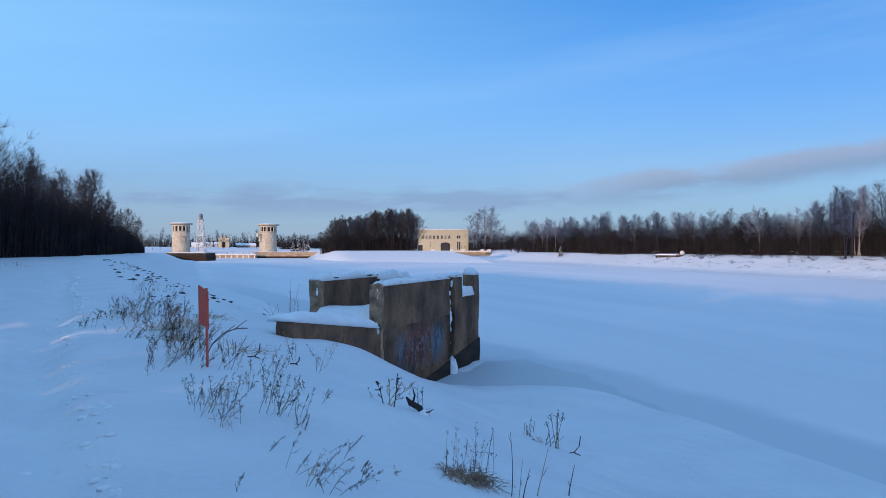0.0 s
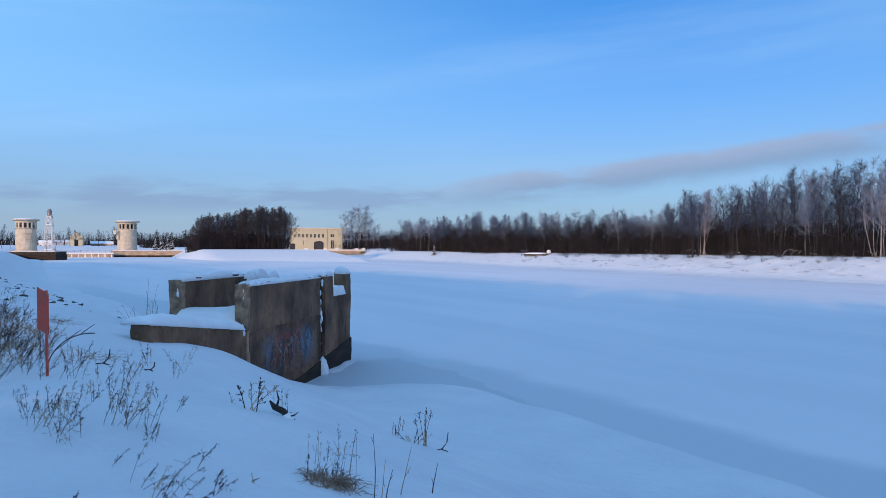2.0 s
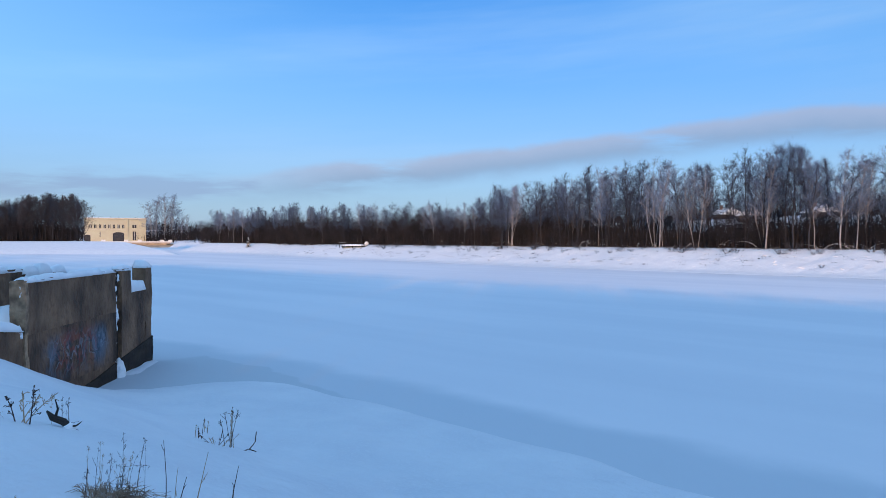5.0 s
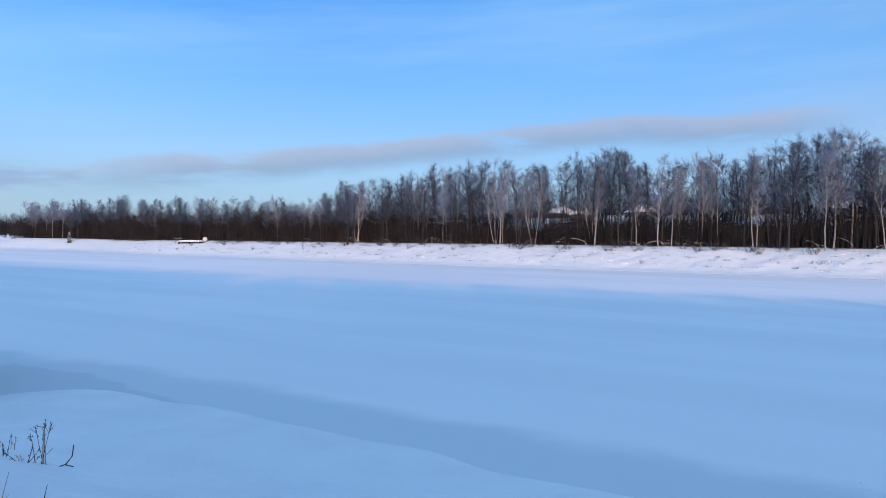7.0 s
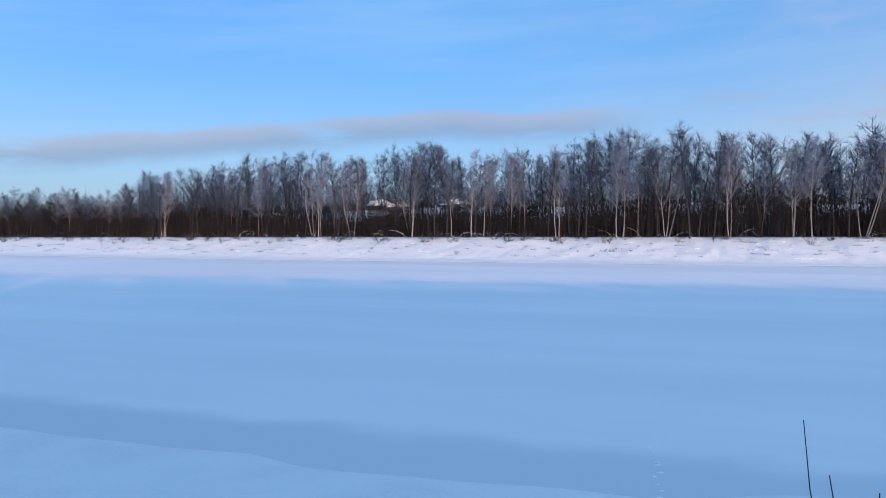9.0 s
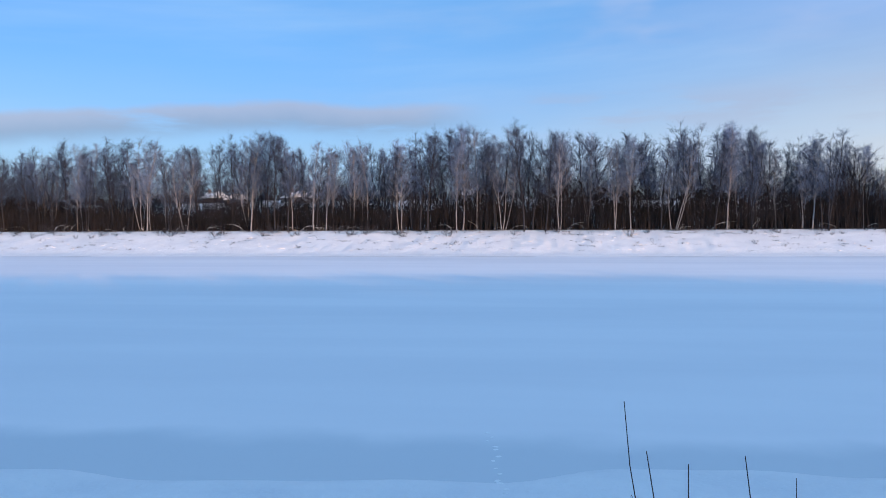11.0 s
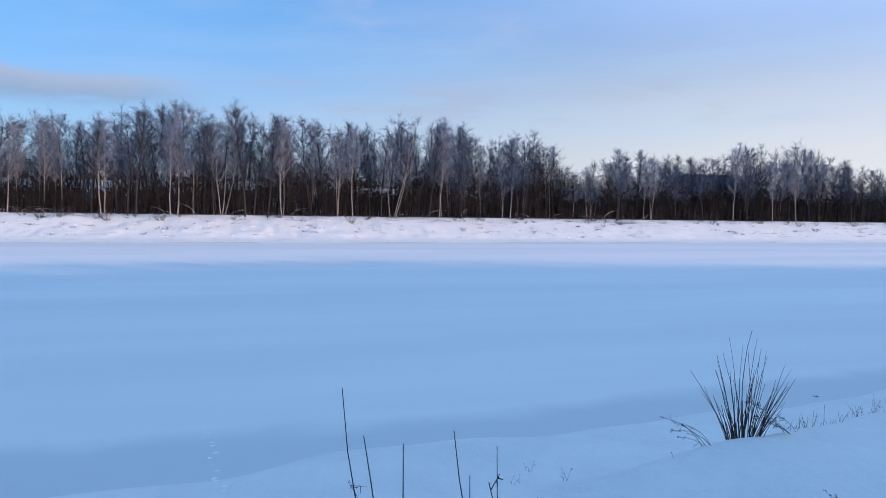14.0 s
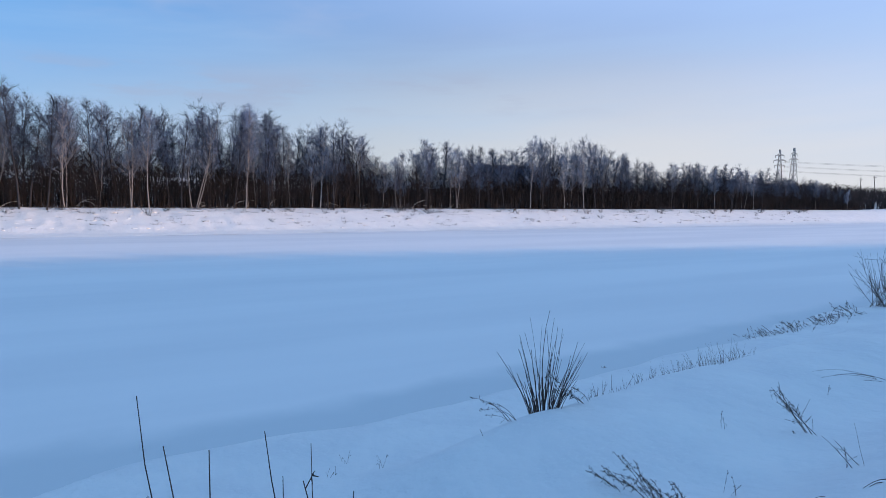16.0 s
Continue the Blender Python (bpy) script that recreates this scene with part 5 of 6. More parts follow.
def bent_sapling(name, seed):
    rg = np.random.default_rng(seed)
    vs, fs = [], []
    p, d = np.array([0.0, 0, -0.2]), np.array([0.5, 0.1, 1.0])
    for i in range(7):
        d = d + np.array([0.08, rg.normal() * 0.12, -0.13])
        d /= np.linalg.norm(d)
        q = p + d * 0.62
        strut(vs, fs, p, q, 0.034 - 0.004 * i, 0.03 - 0.004 * i, 4)
        ribbon(vs, fs, q, q + d * 0.5 + rg.normal(size=3) * 0.3, 0.015, rg)
        p = q
    o = raw(name, vs, fs, CAP_SNOW)
    o.matrix_basis = pose(0, 0, -200)
    return o


BENT = [bent_sapling("bent_sapling", 90 + i) for i in range(4)]
for i in range(72):
    y = rng.uniform(-90, 130)
    x = float(far_base(y)) + rng.uniform(12.6, 15.0)
    s = rng.uniform(0.35, 0.8)
    o = copy_thing(BENT[i % 4], Matrix.LocRotScale((x, y, gz(x, y)), Euler((0, 0, rng.choice((1.57, -1.57)) + rng.normal() * 0.6)), (s, s, s * rng.uniform(0.6, 1.2))))
    tagged(o, "young birch bent over under frozen snow", "sapling", "bent saplings")


# shrubs along the crest of the far bank
def shrub(name, seed, r, h, n, mat, cat, width=0.012):
    rg = np.random.default_rng(seed)
    vs, fs = [], []
    for _ in range(n):
        a = rg.uniform(0, 6.28)
        b = np.array([math.cos(a), math.sin(a), 0]) * r * 0.25 * rg.uniform(0, 1)
        tip = b + np.array([math.cos(a) * r * rg.uniform(0.2, 1), math.sin(a) * r * rg.uniform(0.2, 1), h * rg.uniform(0.5, 1)])
        m = (b + tip) / 2 + rg.normal(size=3) * 0.05 * h
        b = b - np.array([0, 0, 0.15])
        strut(vs, fs, b, m, width, width * 0.8, 3)
        strut(vs, fs, m, tip, width * 0.8, width * 0.4, 3)
        for _ in range(4):
            c = m + (tip - m) * rg.uniform(0, 0.9)
            ribbon(vs, fs, c, c + (tip - m) * 0.35 + rg.normal(size=3) * 0.16 * h, width * 0.7, rg)
    t = raw(name, vs, fs, mat)
    t.matrix_basis = pose(0, 0, -200)
    return t


SHRUB = [shrub("shrub", 70 + i, 1.0, 1.1, 24, TWIG_DARK, "shrub", 0.011) for i in range(3)]
for i in range(230):
    y = rng.uniform(-190, 170)
    if i % 5 == 0:
        y = rng.uniform(40, 150)
    u = rng.uniform(9.0, 12.4) if i % 4 else rng.uniform(3.5, 9)
    x = float(far_base(y)) + u
    s = rng.uniform(0.4, 1.0) * (0.5 if i % 4 == 0 else 1)
    s *= 0.6 if i > 100 else 1.35
    o = copy_thing(SHRUB[i % 3], Matrix.LocRotScale((x, y, gz(x, y)), Euler((0, 0, rng.uniform(0, 6.28))), (s * 1.3, s * 1.3, s)))
    tagged(o, "small brown leafless shrub poking through bank snow", "shrub", "shrubs on the far bank")
# lumps of snow-covered rubble on the far slope
def rock(name, seed, mat):
    bm = bmesh.new()
    bmesh.ops.create_icosphere(bm, subdivisions=2, radius=0.5)
    for v in bm.verts:
        v.co *= 1 + 0.45 * noise.noise(v.co * 2.2 + Vector((seed * 3.1, 0, 0)))
        v.co.z *= 0.6
    o = part(name, bm, mat)
    o.matrix_basis = pose(0, 0, -200)
    return o


LUMP = [rock("snow_lump", i, CAP_SNOW) for i in range(3)]
ROCK = [rock("rubble_stone", i + 5, STONE) for i in range(4)]
vs, fs = [], []
me = LUMP[0].data
lump_v, lump_f = [tuple(v.co) for v in me.vertices], [tuple(p.vertices) for p in me.polygons]
for i in range(900):
    y = rng.uniform(-150, 190)
    x = float(far_base(y)) + rng.uniform(2.5, 10.5)
    s, t, k = rng.uniform(0.25, 0.85) * rng.uniform(0.5, 1), rng.normal() * 0.5, len(vs)
    z = gz(x, y) - 0.08 * s
    vs.extend((x + s * (0.8 * math.cos(t) * a - 1.3 * math.sin(t) * b), y + s * (0.8 * math.sin(t) * a + 1.3 * math.cos(t) * b), z + s * 0.36 * c) for a, b, c in lump_v)
    fs.extend(tuple(k + q for q in f) for f in lump_f)
tagged(raw("snow_lumps", vs, fs, SNOW, smooth_faces=True), "lumps of drifted snow on the far slope", "snow lumps", kind="stuff")
# dead grass tufts; many stand in for shaded undersides of the snow's relief
vs, fs = [], []
for i in range(640):
    y = rng.uniform(-190, 175)
    x = float(far_base(y)) + (rng.uniform(2.5, 10) if i % 3 else rng.uniform(9.5, 12.4))
    z, h = gz(x, y), rng.uniform(0.14, 0.42) * (1 if i % 3 else 1.6)
    for _ in range(int(rng.integers(6, 16))):
        p = np.array([x + rng.normal() * 0.10, y + rng.normal() * h * 1.3, z - 0.05])
        ribbon(vs, fs, p, p + np.array([rng.normal() * 0.4 * h, rng.normal() * 0.7 * h, h * rng.uniform(0.5, 1.1)]), 0.028, rng)
tagged(raw("bank_grass", vs, fs, TWIG_DARK), "dark tufts of dead grass and shade ticks on the far bank's snow", "grass", kind="stuff")
# dark wet crack where the ice meets the far bank
vs, fs = [], []
for i in range(900):
    y = -200 + 0.45 * i
    x = float(far_base(y)) - 1.5 + 0.25 * math.sin(y / 4.0) + 0.3 * math.sin(y / 9.0)
    w = 0.16 + 0.14 * math.sin(y / 5.3) * math.sin(y / 2.1)
    vs.extend(((x - w, y, 0.012), (x + w, y, 0.012)))
    if i and math.sin(y / 13.0) + 0.6 * math.sin(y / 4.7) > -0.75:
        fs.append((2 * i - 2, 2 * i, 2 * i + 1, 2 * i - 1))
tagged(raw("ice_crack", vs, fs, SLUSH), "thin grey wet crack in the ice along the far bank", "ice crack", kind="structure")


# ---- weeds, bushes, stones and driftwood on the near bank ----
def arc_points(base, way, length, bend, rg, n=6):
    """A stalk's curve: starts along way and is bent over towards bend (a vector added on the way up)."""
    pts, d = [np.asarray(base, float)], np.asarray(way, float)
    for i in range(n):
        d = d + np.asarray(bend, float) / n + rg.normal(size=3) * 0.045
        d = d / np.linalg.norm(d)
        pts.append(pts[-1] + d * length / n)
    return pts


def stalk(parent, pts, r, mat, rg, head=0.0, leaf=0.0, head_mat=None, name="stalk"):
    """One dry stalk; head: share of its length set with small seeded branchlets; leaf: count of longer side twigs."""
    vs, fs = [], []
    n = len(pts) - 1
    tube(vs, fs, pts, [r * (1 - 0.65 * i / n) for i in range(n + 1)], 4)
    o = raw(name, vs, fs, mat, parent)
    if head or leaf:
        hv, hf = [], []
        size = float(np.linalg.norm(pts[-1] - pts[0]))
        total = int(26 * head + leaf)
        for k in range(total):
            u = rg.uniform(1 - head, 1.0) if k >= leaf else rg.uniform(0.3, 0.9)
            i = min(n - 1, int(u * n))
            a = pts[i] + (pts[i + 1] - pts[i]) * (u * n - i)
            d = (pts[i + 1] - pts[i]) / np.linalg.norm(pts[i + 1] - pts[i])
            ln = size * (0.11 if k >= leaf else 0.24) * (1.3 - 0.8 * u) * rg.uniform(0.6, 1.3)
            e = d * 0.9 + rg.normal(size=3) * 0.55
            m = a + e / np.linalg.norm(e) * ln
            strut(hv, hf, a, m, r * 0.55, r * 0.35, 3)
            for _ in range(3 if head else 1):
                c = a + (m - a) * rg.uniform(0.3, 1.0)
                g = rg.normal(size=3) * 0.6 + (0, 0, -0.5)
                strut(hv, hf, c, c + g * min(0.022, 0.25 * ln + 0.006), r * 0.75, r * 0.35, 3)
        tagged(raw("seed_head", hv, hf, head_mat or mat, o), kind="stuff")
    return o


def weed(x, y, n, height, seed, label, lean=(0, 0), spread=0.35, head=0.35, leaf=2, r=0.0034, mat=None, bend=(0, 0, -0.25), group="dry weeds", width=0.12, category="weed", exact=False):
    rg = np.random.default_rng(seed)
    if y > 4:
        x = x + 0.007 * y
    t = thing("dry_weed", pose(x, y, gz(x, y)), label, category, group)
    for k in range(n):
        a = rg.uniform(0, 6.28)
        b = (math.cos(a) * width * rg.uniform(0, 1), math.sin(a) * width * rg.uniform(0, 1), -0.08)
        b = (b[0], b[1], gz(x + b[0], y + b[1]) - gz(x, y) - 0.08)
        way = np.array([lean[0] + rg.normal() * spread, lean[1] + rg.normal() * spread, 1.0])
        stalk(t, arc_points(b, way / np.linalg.norm(way), height * (1.0 if exact else rg.uniform(0.42, 0.85)) + 0.08, bend, rg), r * rg.uniform(0.7, 1.15), mat or (WEED, STRAW)[int(rg.random() < 0.3 and y > 4)], rg, head, leaf)
    return t


def straw_mat(x, y, radius, h, n, seed, label, mat=None):
    """A flattened tussock of dead grass: many bent blades, uncountable."""
    rg = np.random.default_rng(seed)
    vs, fs = [], []
    for _ in range(n):
        a, q = rg.uniform(0, 6.28), radius * rg.uniform(0, 1) ** 0.7
        b = np.array([math.cos(a) * q, math.sin(a) * q, 0])
        b[2] = gz(x + b[0], y + b[1]) - gz(x, y) - 0.03
        d = np.array([rg.normal(), rg.normal(), rg.uniform(0.3, 1.4)])
        m = b + d / np.linalg.norm(d) * h * rg.uniform(0.5, 1)
        e = m + np.array([d[0], d[1], rg.uniform(-0.6, 0.2)]) * h * 0.5
        strut(vs, fs, b, m, 0.0035, 0.003, 3)
        strut(vs, fs, m, e, 0.003, 0.0015, 3)
    o = raw("grass_tussock", vs, fs, mat or STRAW)
    o.matrix_basis = pose(x, y, gz(x, y))
    return tagged(o, label, "grass", "dead grass tussocks", "stuff")


DARKW = "dark dry wormwood stalks standing out of the snow"
BROWN = "brown dry weed with thin seed heads in the snow"
# beside and below the red sign
for i, (x, y, n, h) in enumerate(((0.17, 7.38, 6, 0.42), (0.05, 7.7, 5, 0.45), (0.37, 7.13, 3, 0.36), (0.13, 8.3, 7, 0.42), (0.30, 8.1, 5, 0.45), (0.65, 9.1, 4, 0.40), (0.69, 7.7, 6, 0.55), (0.86, 7.75, 5, 0.6),
                                  (0.80, 8.5, 5, 0.5), (1.05, 7.9, 4, 0.5), (0.95, 7.3, 3, 0.25), (1.4, 9.7, 3, 0.3), (1.41, 8.8, 2, 0.28), (1.71, 13.2, 4, 0.6), (2.28, 13.2, 4, 0.7), (2.05, 12.4, 2, 0.35),
                                  (1.30, 12.0, 3, 0.5), (0.85, 10.6, 4, 0.45), (1.15, 11.3, 5, 0.55), (0.5, 12.8, 3, 0.5))):
    weed(x, y, n + 1, h * 1.1, 100 + i, DARKW, lean=(0.16, 0.05), spread=0.26, head=0.5, leaf=3, r=0.0026, width=0.2)
for i, (x, y, n, h) in enumerate(((0.72, 5.75, 3, 0.48), (0.78, 5.3, 4, 0.42), (0.88, 5.1, 3, 0.3), (1.26, 6.6, 2, 0.36), (1.36, 6.1, 2, 0.22), (1.28, 5.65, 3, 0.3), (1.75, 6.3, 2, 0.2), (0.16, 5.14, 1, 0.28), (0.62, 6.35, 1, 0.22))):
    weed(x, y, n, h, 140 + i, BROWN, lean=(0.22, 0.0), spread=0.30, head=0.5, leaf=3, r=0.0026, bend=(0.35, 0, -0.55))
# tangle behind the sign
rng = np.random.default_rng(21)
for i in range(58):
    u = rng.uniform(0, 1)
    x, y = -0.2 - 1.5 * u + rng.normal() * 0.38 + 0.25, 11.3 + 8.5 * u + rng.normal() * 0.8
    weed(x, y, int(rng.integers(4, 8)), rng.uniform(0.4, 0.85), 200 + i, "thin brown weeds in a tangle on the bank edge", lean=(0.2, 0.1), spread=0.4, head=0.55, leaf=5, r=0.0030, group="weeds behind the sign", width=0.35)
for i, (x, y) in enumerate(((-0.3, 14.2), (-0.55, 15.8), (0.1, 16.8), (0.5, 18.3), (0.95, 13.4))):
    straw_mat(x, y, 0.34, 0.26, 60, 300 + i, "tussock of dead straw-coloured grass under snow")
for i in range(14):
    x, y = -1.5 - rng.uniform(0, 1.8), 20 + rng.uniform(0, 16)
    weed(x + 0.9, y, 4, rng.uniform(0.4, 0.8), 320 + i, "thin brown weeds along the bank edge", lean=(0.2, 0), head=0.35, group="weeds along the bank edge", width=0.3)
# big tussock with tall stalks
straw_mat(2.64, 6.50, 0.27, 0.17, 300, 340, "dense tussock of dead tan grass with snow on it", TAN)
for i, (x, y, h, head, mat) in enumerate(((2.62, 6.48, 0.74, 0.75, WEED), (2.33, 6.55, 0.55, 0.3, WEED), (2.42, 6.75, 0.62, 0.15, STRAW), (2.50, 6.8, 0.66, 0.12, STRAW), (2.56, 6.85, 0.70, 0.15, STRAW), (2.7, 6.8, 0.6, 0.1, STRAW), (2.83, 6.7, 0.66, 0.1, WEED), (2.47, 6.6, 0.5, 0.1, STRAW), (2.75, 6.45, 0.42, 0.1, STRAW))):
    weed(x, y, 1, h * 1.1, 350 + i, "tall dry stalk rising from the tussock", lean=(0.08, 0), spread=0.08, head=head, leaf=4 if mat is WEED else 1, mat=mat, bend=(0.05, 0, 0), width=0.01)
for i in range(12):
    weed(2.6 + rng.normal() * 0.14, 6.6 + rng.normal() * 0.10, 1, rng.uniform(0.35, 0.75), 770 + i, "thin dry stalk in the tussock", lean=(0.05, 0), spread=0.14, head=0.35 if i % 3 == 0 else 0.1, leaf=2, r=0.0024, width=0.02)
weed(2.30, 6.62, 1, 0.42, 362, "fallen dry stalk lying over the snow", lean=(-2.2, 0.7), spread=0.05, head=0.1, bend=(0, 0, -0.1), width=0.01)
weed(2.95, 21.9, 9, 1.9, 365, "thin upright reeds behind the pier's old wall", lean=(0, 0), spread=0.10, head=0.0, leaf=1, r=0.007, width=0.35)
weed(2.3, 22.4, 4, 1.2, 366, "thin upright reeds behind the pier's old wall", lean=(-0.25, 0), spread=0.25, head=0.0, leaf=1, r=0.006, width=0.3)
# stalks lower on the slope
for i, (x, y, n, h) in enumerate(((6.35, 12.1, 6, 0.38), (6.7, 12.3, 4, 0.85), (6.85, 12.45, 2, 1.05), (6.96, 13.9, 3, 0.4), (6.2, 12.6, 4, 0.3))):
    weed(x, y, n, h, 370 + i, "pale dry stalks low on the snowy slope", lean=(0.0, 0.02), spread=0.12 if n < 5 else 0.4, head=0.2, leaf=2, r=0.008, bend=(-0.05, 0, 0))
for x, y, h, s in ((2.89, 6.2, 0.62, 1), (2.95, 6.15, 0.38, 2), (3.31, 6.49, 0.5, 3), (3.88, 6.79, 0.34, 4), (3.02, 6.2, 0.3, 5)):
    weed(x, y, 1, h, 380 + s, "bare straight reed stalk on the slope", lean=(0.10, 0), spread=0.04, head=0.0, leaf=1, r=0.007, bend=(0.05, 0, 0), width=0.01, group="reed stalks", category="reed", exact=True)
weed(2.74, 10.05, 5, 0.62, 390, "dark twiggy weed beside a charred log", lean=(0.05, 0), spread=0.22, head=0.35, leaf=6, r=0.009)
weed(3.2, 10.3, 5, 0.5, 391, "pale dry stalks behind a charred log", lean=(0.1, 0), spread=0.15, head=0.2, leaf=2)
weed(2.55, 10.4, 2, 0.4, 392, BROWN, lean=(-0.4, 0), head=0.2)

# tall reeds right below the eye
TALL = "tall thin reed stalk on the slope below the path"
for i, (x, y, tip, leanx, leany, head) in enumerate(((4.62, -1.06, 3.68, -0.03, 0.17, 0.0), (4.62, -1.04, 3.42, 0.0, 0.08, 0.0), (4.60, -1.07, 3.28, 0.0, 0.10, 0.0), (4.48, -1.48, 3.42, 0.0, 0.03, 0.0),
                                                     (4.46, -1.46, 3.15, 0.0, 0.0, 0.0), (4.40, -1.62, 3.08, 0.0, 0.0, 0.05), (4.38, -1.66, 2.95, 0.0, 0.0, 0.0), (4.25, -1.85, 2.85, 0.0, 0.05, 0.0), (4.46, -1.52, 3.30, 0.0, -0.06, 0.0), (4.39, -1.68, 3.02, 0.0, -0.04, 0.0), (4.50, -1.30, 2.95, 0.05, -0.30, 0.0), (4.52, -1.22, 2.9, 0.0, 0.28, 0.0))):
    z = gz(x, y)
    weed(x, y, 1, tip + 0.17 - z, 400 + i, TALL, lean=(leanx, leany), spread=0.015, head=head, leaf=0, r=0.0075, bend=(0, 0.05 * (-1) ** (i + 1), 0), width=0.005, group="tall reeds", category="reed", exact=True)
weed(4.52, -1.25, 1, 1.5, 411, "reed stalk with a drooping brown plume", lean=(0.0, 0.12), spread=0.02, head=0.14, leaf=0, bend=(0, 0.25, -0.45), width=0.01, group="tall reeds", category="reed", exact=True)
for i, (x, y, h) in enumerate(((4.35, -1.75, 0.95), (4.3, -1.85, 0.9), (4.25, -1.95, 0.85), (4.25, -2.05, 0.95))):
    weed(x, y, 1, h, 415 + i, "dry stalk with small round seed heads", lean=(0, 0.05), spread=0.1, head=0.12, leaf=4, r=0.006, width=0.01, group="tall reeds", category="weed")

# willow bush on the brow of the bank
bush = thing("willow_bush", pose(9.75, -7.9, gz(9.55, -8.17)), "willow bush of bare upright shoots on the snowy bank", "bush")
rg = np.random.default_rng(77)
for k in range(58):
    a = math.copysign(abs(rg.uniform(-1, 1)) ** 1.4, rg.normal())
    side = np.array([0.66, 0.75, 0.0])
    b = side * a * 0.26 + np.array([0.75, -0.66, 0]) * rg.normal() * 0.12
    way = np.array([0, 0, 1.0]) + side * (a * 0.36 + rg.normal() * 0.11) + np.array([0.75, -0.66, 0]) * rg.normal() * 0.18
    ln = (1.72 - 0.6 * abs(a)) * rg.uniform(0.35, 1.05)
    b[2] = gz(9.55 + b[0], -8.17 + b[1]) - gz(9.55, -8.17) - 0.1
    stalk(bush, arc_points(b, way / np.linalg.norm(way), ln, side * 0.14 * a, rg), 0.0085 * rg.uniform(0.6, 1.2), WEED, rg, name="shoot")
weed(9.48, -8.61, 6, 0.95, 430, "drooping seeded weed beside the willow bush", lean=(0.36, 0.56), spread=0.22, head=0.5, leaf=4, r=0.0045, bend=(0.25, 0.35, -0.5))
weed(9.55, -7.12, 5, 1.0, 431, "bent dry weed with drooping seed heads", lean=(0.36, 0.58), spread=0.25, head=0.3, leaf=1, r=0.005, bend=(0.3, 0.5, -0.75))
weed(9.55, -6.45, 1, 0.35, 432, BROWN, lean=(-0.5, 0.5), head=0.0)
for i in range(26):
    u = i / 25
    x, y = 10.0 + 1.5 * u + rng.normal() * 0.15, -9.4 - 6.5 * u + rng.normal() * 0.2
    if 0.06 < u < 0.2:
        continue
    weed(x, y, 8 if u < 0.5 else 13, rng.uniform(0.25, 0.5) + 0.45 * math.exp(-((u - 0.72) / 0.15) ** 2), 440 + i, "low dry grass stalks along the brow of the bank", lean=(0, 0), spread=0.3, head=0.0, leaf=1, r=0.0038, group="grass along the brow", width=0.35)
for i in range(16):
    u = i / 15
    weed(15.0 + 1.8 * u + rng.normal() * 0.3, -22.8 - 9.0 * u, 9, rng.uniform(0.35, 0.6), 470 + i, "dark matted grass on the brow of the bank", lean=(0.5, 0.3), spread=0.55, head=0.2, leaf=2, r=0.009, group="grass along the brow", width=0.5, bend=(0, 0, -0.5))
weed(15.60, -14.95, 5, 0.8, 490, "fallen dry reeds on the ice edge", lean=(-1.2, 0.6), spread=0.6, head=0.2, r=0.008, width=0.5)
b2 = thing("willow_bush", pose(16.80, -34.15, max(0.0, gz(16.80, -34.15))), "grey willow bush at the edge of the frozen canal", "bush")
for k in range(40):
    way = np.array([rg.normal() * 0.45, rg.normal() * 0.45, 1.0])
    b = np.array([rg.normal() * 0.3, rg.normal() * 0.3, -0.1])
    stalk(b2, arc_points(b, way / np.linalg.norm(way), rg.uniform(1.4, 3.2), (0, 0, 0), rg), 0.013, WEED, rg, leaf=5, name="shoot")

# leaning weeds on the slope to the south
weed(6.68, -10.77, 4, 1.5, 500, "leaning wormwood with a dark seed spike in the snow", lean=(0.44, 0.70), spread=0.07, head=0.42, leaf=6, r=0.007, bend=(0.05, 0.1, -0.02))
weed(6.73, -10.67, 4, 0.55, 501, "drooping dry weed lying over the snow", lean=(0.6, 1.0), spread=0.2, head=0.4, leaf=2, r=0.006, bend=(0.3, 0.5, -1.2))
weed(5.05, -8.90, 2, 0.75, 502, "broken dry stalk leaning over the snow", lean=(0.55, 0.88), spread=0.05, head=0.0, r=0.007, bend=(0, 0, 0))
weed(5.01, -8.87, 1, 1.1, 503, "bare thin stalk on the slope", lean=(0.09, 0.14), spread=0.03, head=0.0, leaf=0, r=0.004)
weed(7.85, -15.50, 10, 2.5, 504, "long bent grass blades arching over the snow", lean=(0.85, 1.36), spread=0.22, head=0.10, leaf=0, r=0.005, bend=(0.4, 0.6, -1.0), width=0.3)
weed(4.30, -8.00, 4, 0.55, 505, "curled dry blades in the snow", lean=(0.2, 0.6), spread=0.2, head=0.0, leaf=0, r=0.007, bend=(0.6, 1.0, -2.0))
for i, (x, y) in enumerate(((4.70, -7.35), (4.60, -7.50), (4.80, -7.15), (4.55, -7.60))):
    weed(x, y, 3, 0.36, 510 + i, "curled dry blades in the snow", lean=(0.3, 0.9), spread=0.25, head=0.05, leaf=0, r=0.006, bend=(0.4, 0.8, -1.7))
for i, (x, y, n, h) in enumerate(((6.50, -5.85, 3, 0.5), (6.30, -6.05, 3, 0.62), (6.10, -5.85, 4, 0.62), (5.90, -5.90, 3, 0.5), (5.70, -5.85, 2, 0.42), (5.50, -5.75, 3, 0.45), (5.35, -5.70, 2, 0.35))):
    weed(x + 0.35, y - 0.9, n + 1, h * 1.15, 520 + i, DARKW, lean=(0.35, 0.55), spread=0.28, head=0.55, leaf=3, r=0.0045, bend=(0.1, 0.15, -0.25))
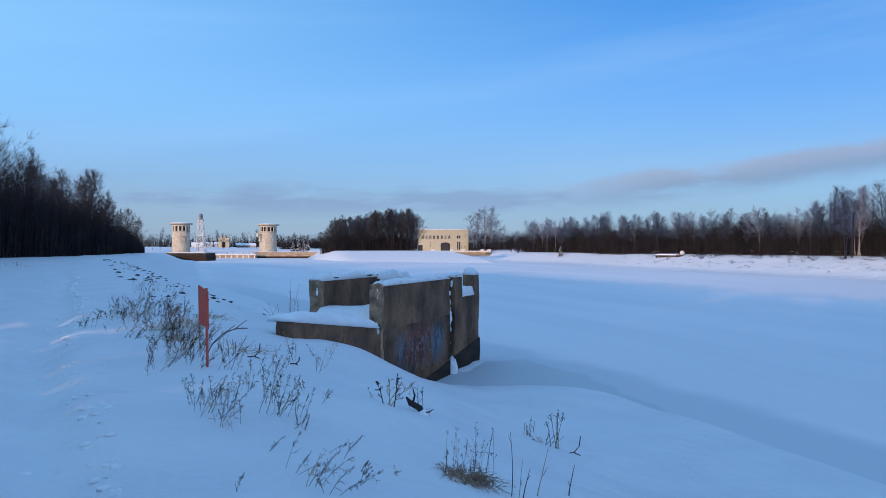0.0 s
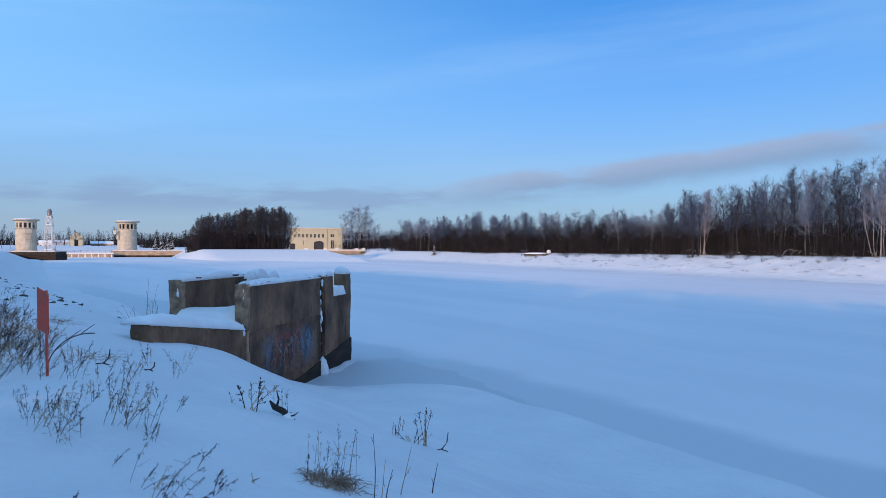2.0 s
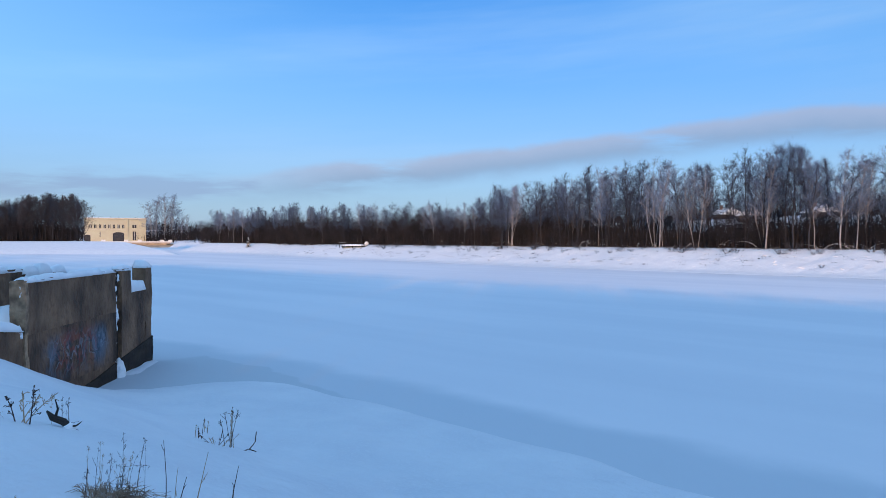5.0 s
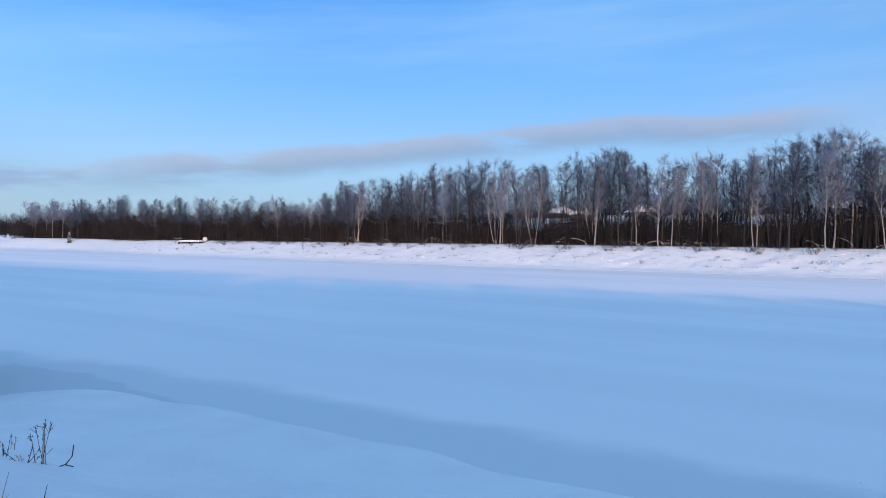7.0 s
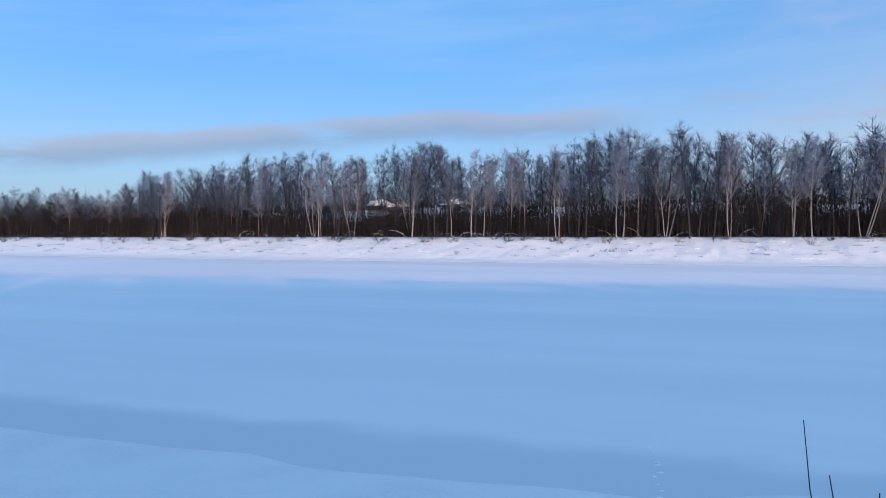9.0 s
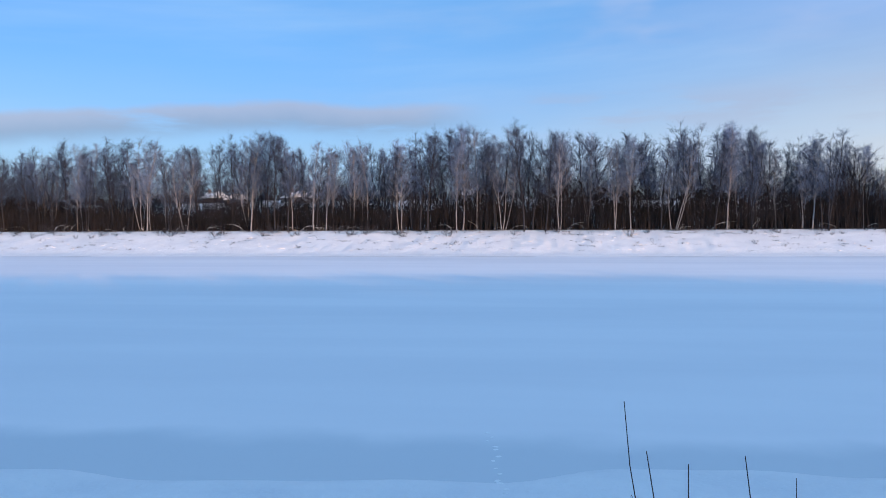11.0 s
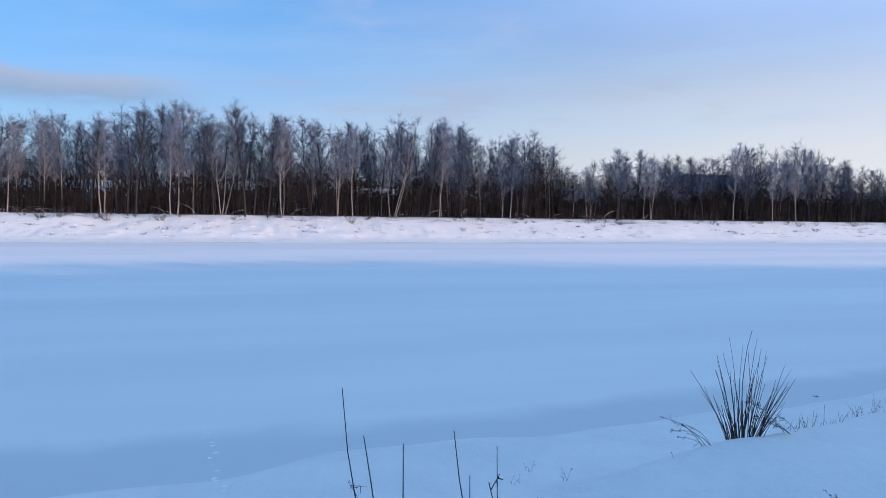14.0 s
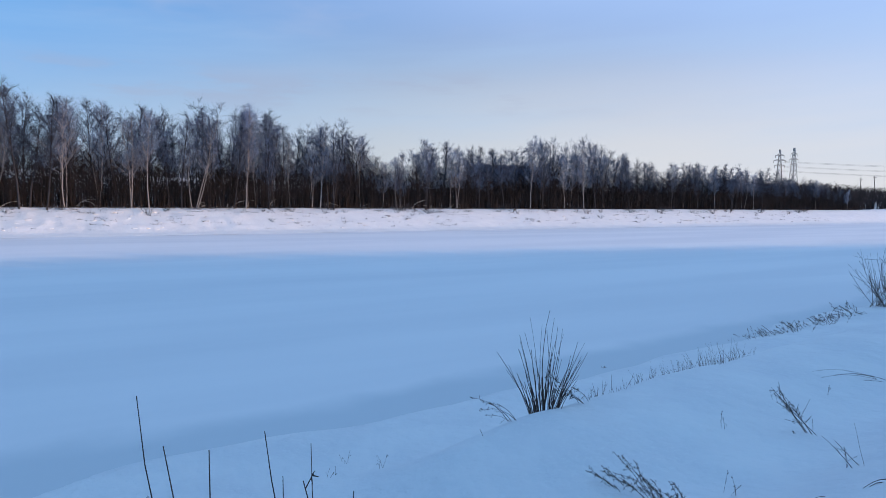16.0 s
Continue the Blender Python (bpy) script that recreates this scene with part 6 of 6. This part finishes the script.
for i, (x, y) in enumerate(((6.07, -7.55), (5.90, -7.70), (5.20, -8.85), (7.50, -9.55), (8.00, -11.75), (7.90, -13.35), (5.70, -10.95), (6.80, -10.85))):
    weed(x, y, 2, 0.34, 530 + i, "tiny dry weed tips in deep snow", lean=(0, 0.1), spread=0.2, head=0.2, leaf=1, r=0.0035)
for i, (x, y) in enumerate(((11.00, -4.55), (10.80, -5.35), (11.50, -5.05))):
    weed(x, y, 3, 0.3, 545 + i, "tiny dry weed tips near the ice", lean=(0, 0.1), spread=0.3, head=0.1, leaf=1, r=0.0035)

# charred log and driftwood
lg = thing("charred_log", pose(3.26, 10.15, gz(3.26, 10.15) + 0.05, 0, 34, -35), "charred broken log half buried in snow", "log")
vs, fs = [], []
tube(vs, fs, [(-0.26, 0.02, 0.03), (-0.15, 0.0, 0.0), (0.0, 0.02, 0.02), (0.13, 0.0, -0.015), (0.24, 0.03, 0.0)], [0.012, 0.045, 0.05, 0.038, 0.02], 7)
raw("trunk", vs, fs, TIMBER, lg)
vs, fs = [], []
tube(vs, fs, [(-0.12, 0, 0.02), (-0.16, 0.03, 0.12), (-0.26, 0.05, 0.20)], [0.022, 0.015, 0.006], 5)
raw("branch_stub", vs, fs, TIMBER, lg)
vs, fs = [], []
tube(vs, fs, [(0.10, 0, 0.01), (0.17, -0.04, 0.08), (0.20, -0.06, 0.17)], [0.018, 0.012, 0.005], 5)
raw("branch_stub", vs, fs, TIMBER, lg)
snow_cap("snow_cap", lg, 0.05, 0.2, -0.05, 0.05, 0.035, 0.025, 3, over=0.01, step=0.03)
for x, y, turn, s in ((7.15, 12.2, 20, 1.0), (1.05, 12.7, 40, 0.7), (1.75, 12.6, 10, 0.4)):
    vs, fs = [], []
    p0, p1, p2, p3 = np.array([-0.2, 0, 0.02]), np.array([0.05, 0.02, 0.0]), np.array([0.18, 0.0, 0.1]), np.array([0.22, 0.0, 0.3])
    for a, b in ((p0, p1), (p1, p2), (p2, p3), (p1 * 0.5, np.array([0.1, -0.1, -0.05]))):
        strut(vs, fs, a * s, b * s, 0.012, 0.009, 5)
    o = raw("fallen_branch", vs, fs, WEED)
    o.matrix_basis = pose(x, y, gz(x, y) + 0.03, 0, 0, turn)
    tagged(o, "crooked fallen branch lying on the snow", "branch", "fallen branches")
vs, fs = [], []
pts = arc_points((0, 0, -0.1), (0.1, 0, 0.95), 0.95, (0.9, 0, -1.3), rg, 9)
for a, b in zip(pts, pts[1:]):
    strut(vs, fs, a, b, 0.010, 0.008, 5)
for i in (3, 5, 7):
    strut(vs, fs, pts[i], pts[i] + np.array([0.2, 0.05, 0.15]), 0.008, 0.004, 4)
o = raw("arched_branch", vs, fs, WEED)
o.matrix_basis = pose(0.25, 12.2, gz(0.25, 12.2), 0, 0, -10)
tagged(o, "arched bare branch behind the red sign", "branch")

# rubble of the old bank lining, showing through the snow
for i in range(150):
    u = rng.uniform(0, 1)
    y = 27 + 88 * u ** 1.3
    x = -0.125 * min(y - 21, 86) + rng.uniform(-1.2, 3.5) + 0.4
    s = rng.uniform(0.08, 0.27) * (1 + 0.6 * u)
    o = copy_thing(ROCK[i % 4], Matrix.LocRotScale((x, y, gz(x, y) - 0.02), Euler((rng.normal() * 0.3, rng.normal() * 0.3, rng.uniform(0, 6.28))), (s * 1.3, s, s * 0.9)))
    tagged(o, "dark rubble stone breaking through the bank snow", "stone", "rubble stones")
    if i % 2 == 0:
        o = copy_thing(LUMP[i % 3], Matrix.LocRotScale((x - 0.05, y + 0.1, gz(x, y) + s * 0.16), Euler((0, 0, rng.uniform(0, 6.28))), (s * 1.25, s, s * 0.6)))
        tagged(o, "cushion of snow on a rubble stone", "snow lump", "snow lumps")
# bird tracks and clods on the slush
for i in range(14):
    u = i / 13
    x, y = 12.3 + 4.2 * u + rng.normal() * 0.06, 0.0 + 0.35 * u + rng.normal() * 0.06
    s = rng.uniform(0.05, 0.1)
    o = copy_thing(LUMP[i % 3], Matrix.LocRotScale((x, y, max(0.0, gz(x, y))), Euler((0, 0, rng.uniform(0, 6.28))), (s, s * 1.5, s * 0.35)))
    tagged(o, "small clod of snow beside a track", "snow lump", "snow clods")

# clods thrown up along the edge of the trodden path
for i in range(270):
    y = 5.2 + 42 * rng.uniform(0, 1) ** 1.5
    x = -0.35 - 0.14 * y + 0.15 * math.sin(y / 3.0) + rng.choice((0.40, 0.42, 0.44, 0.46, -0.1)) + rng.normal() * 0.07
    s = rng.uniform(0.03, 0.12) * (0.7 + y / 40)
    o = copy_thing(LUMP[i % 3], Matrix.LocRotScale((x, y, gz(x, y) - 0.012), Euler((0, 0, rng.uniform(0, 6.28))), (s, s * 1.3, s * 0.8)))
    tagged(o, "small clod of snow beside the trodden path", "snow lump", "snow clods")
for i in range(12):
    x, y = -13 - rng.uniform(0, 4) - 0.08 * i, 36 + 3.0 * i
    weed(x, y, 7, rng.uniform(0.5, 0.9), 560 + i, "brown dry grass at the edge of the wood", lean=(0.1, 0), spread=0.35, head=0.3, leaf=3, r=0.008, group="grass by the wood", width=0.7)
for proto in (*BIRCH, *ALDER, *OAK, *SHRUB, *LUMP, *ROCK, *BENT):
    discard(proto)
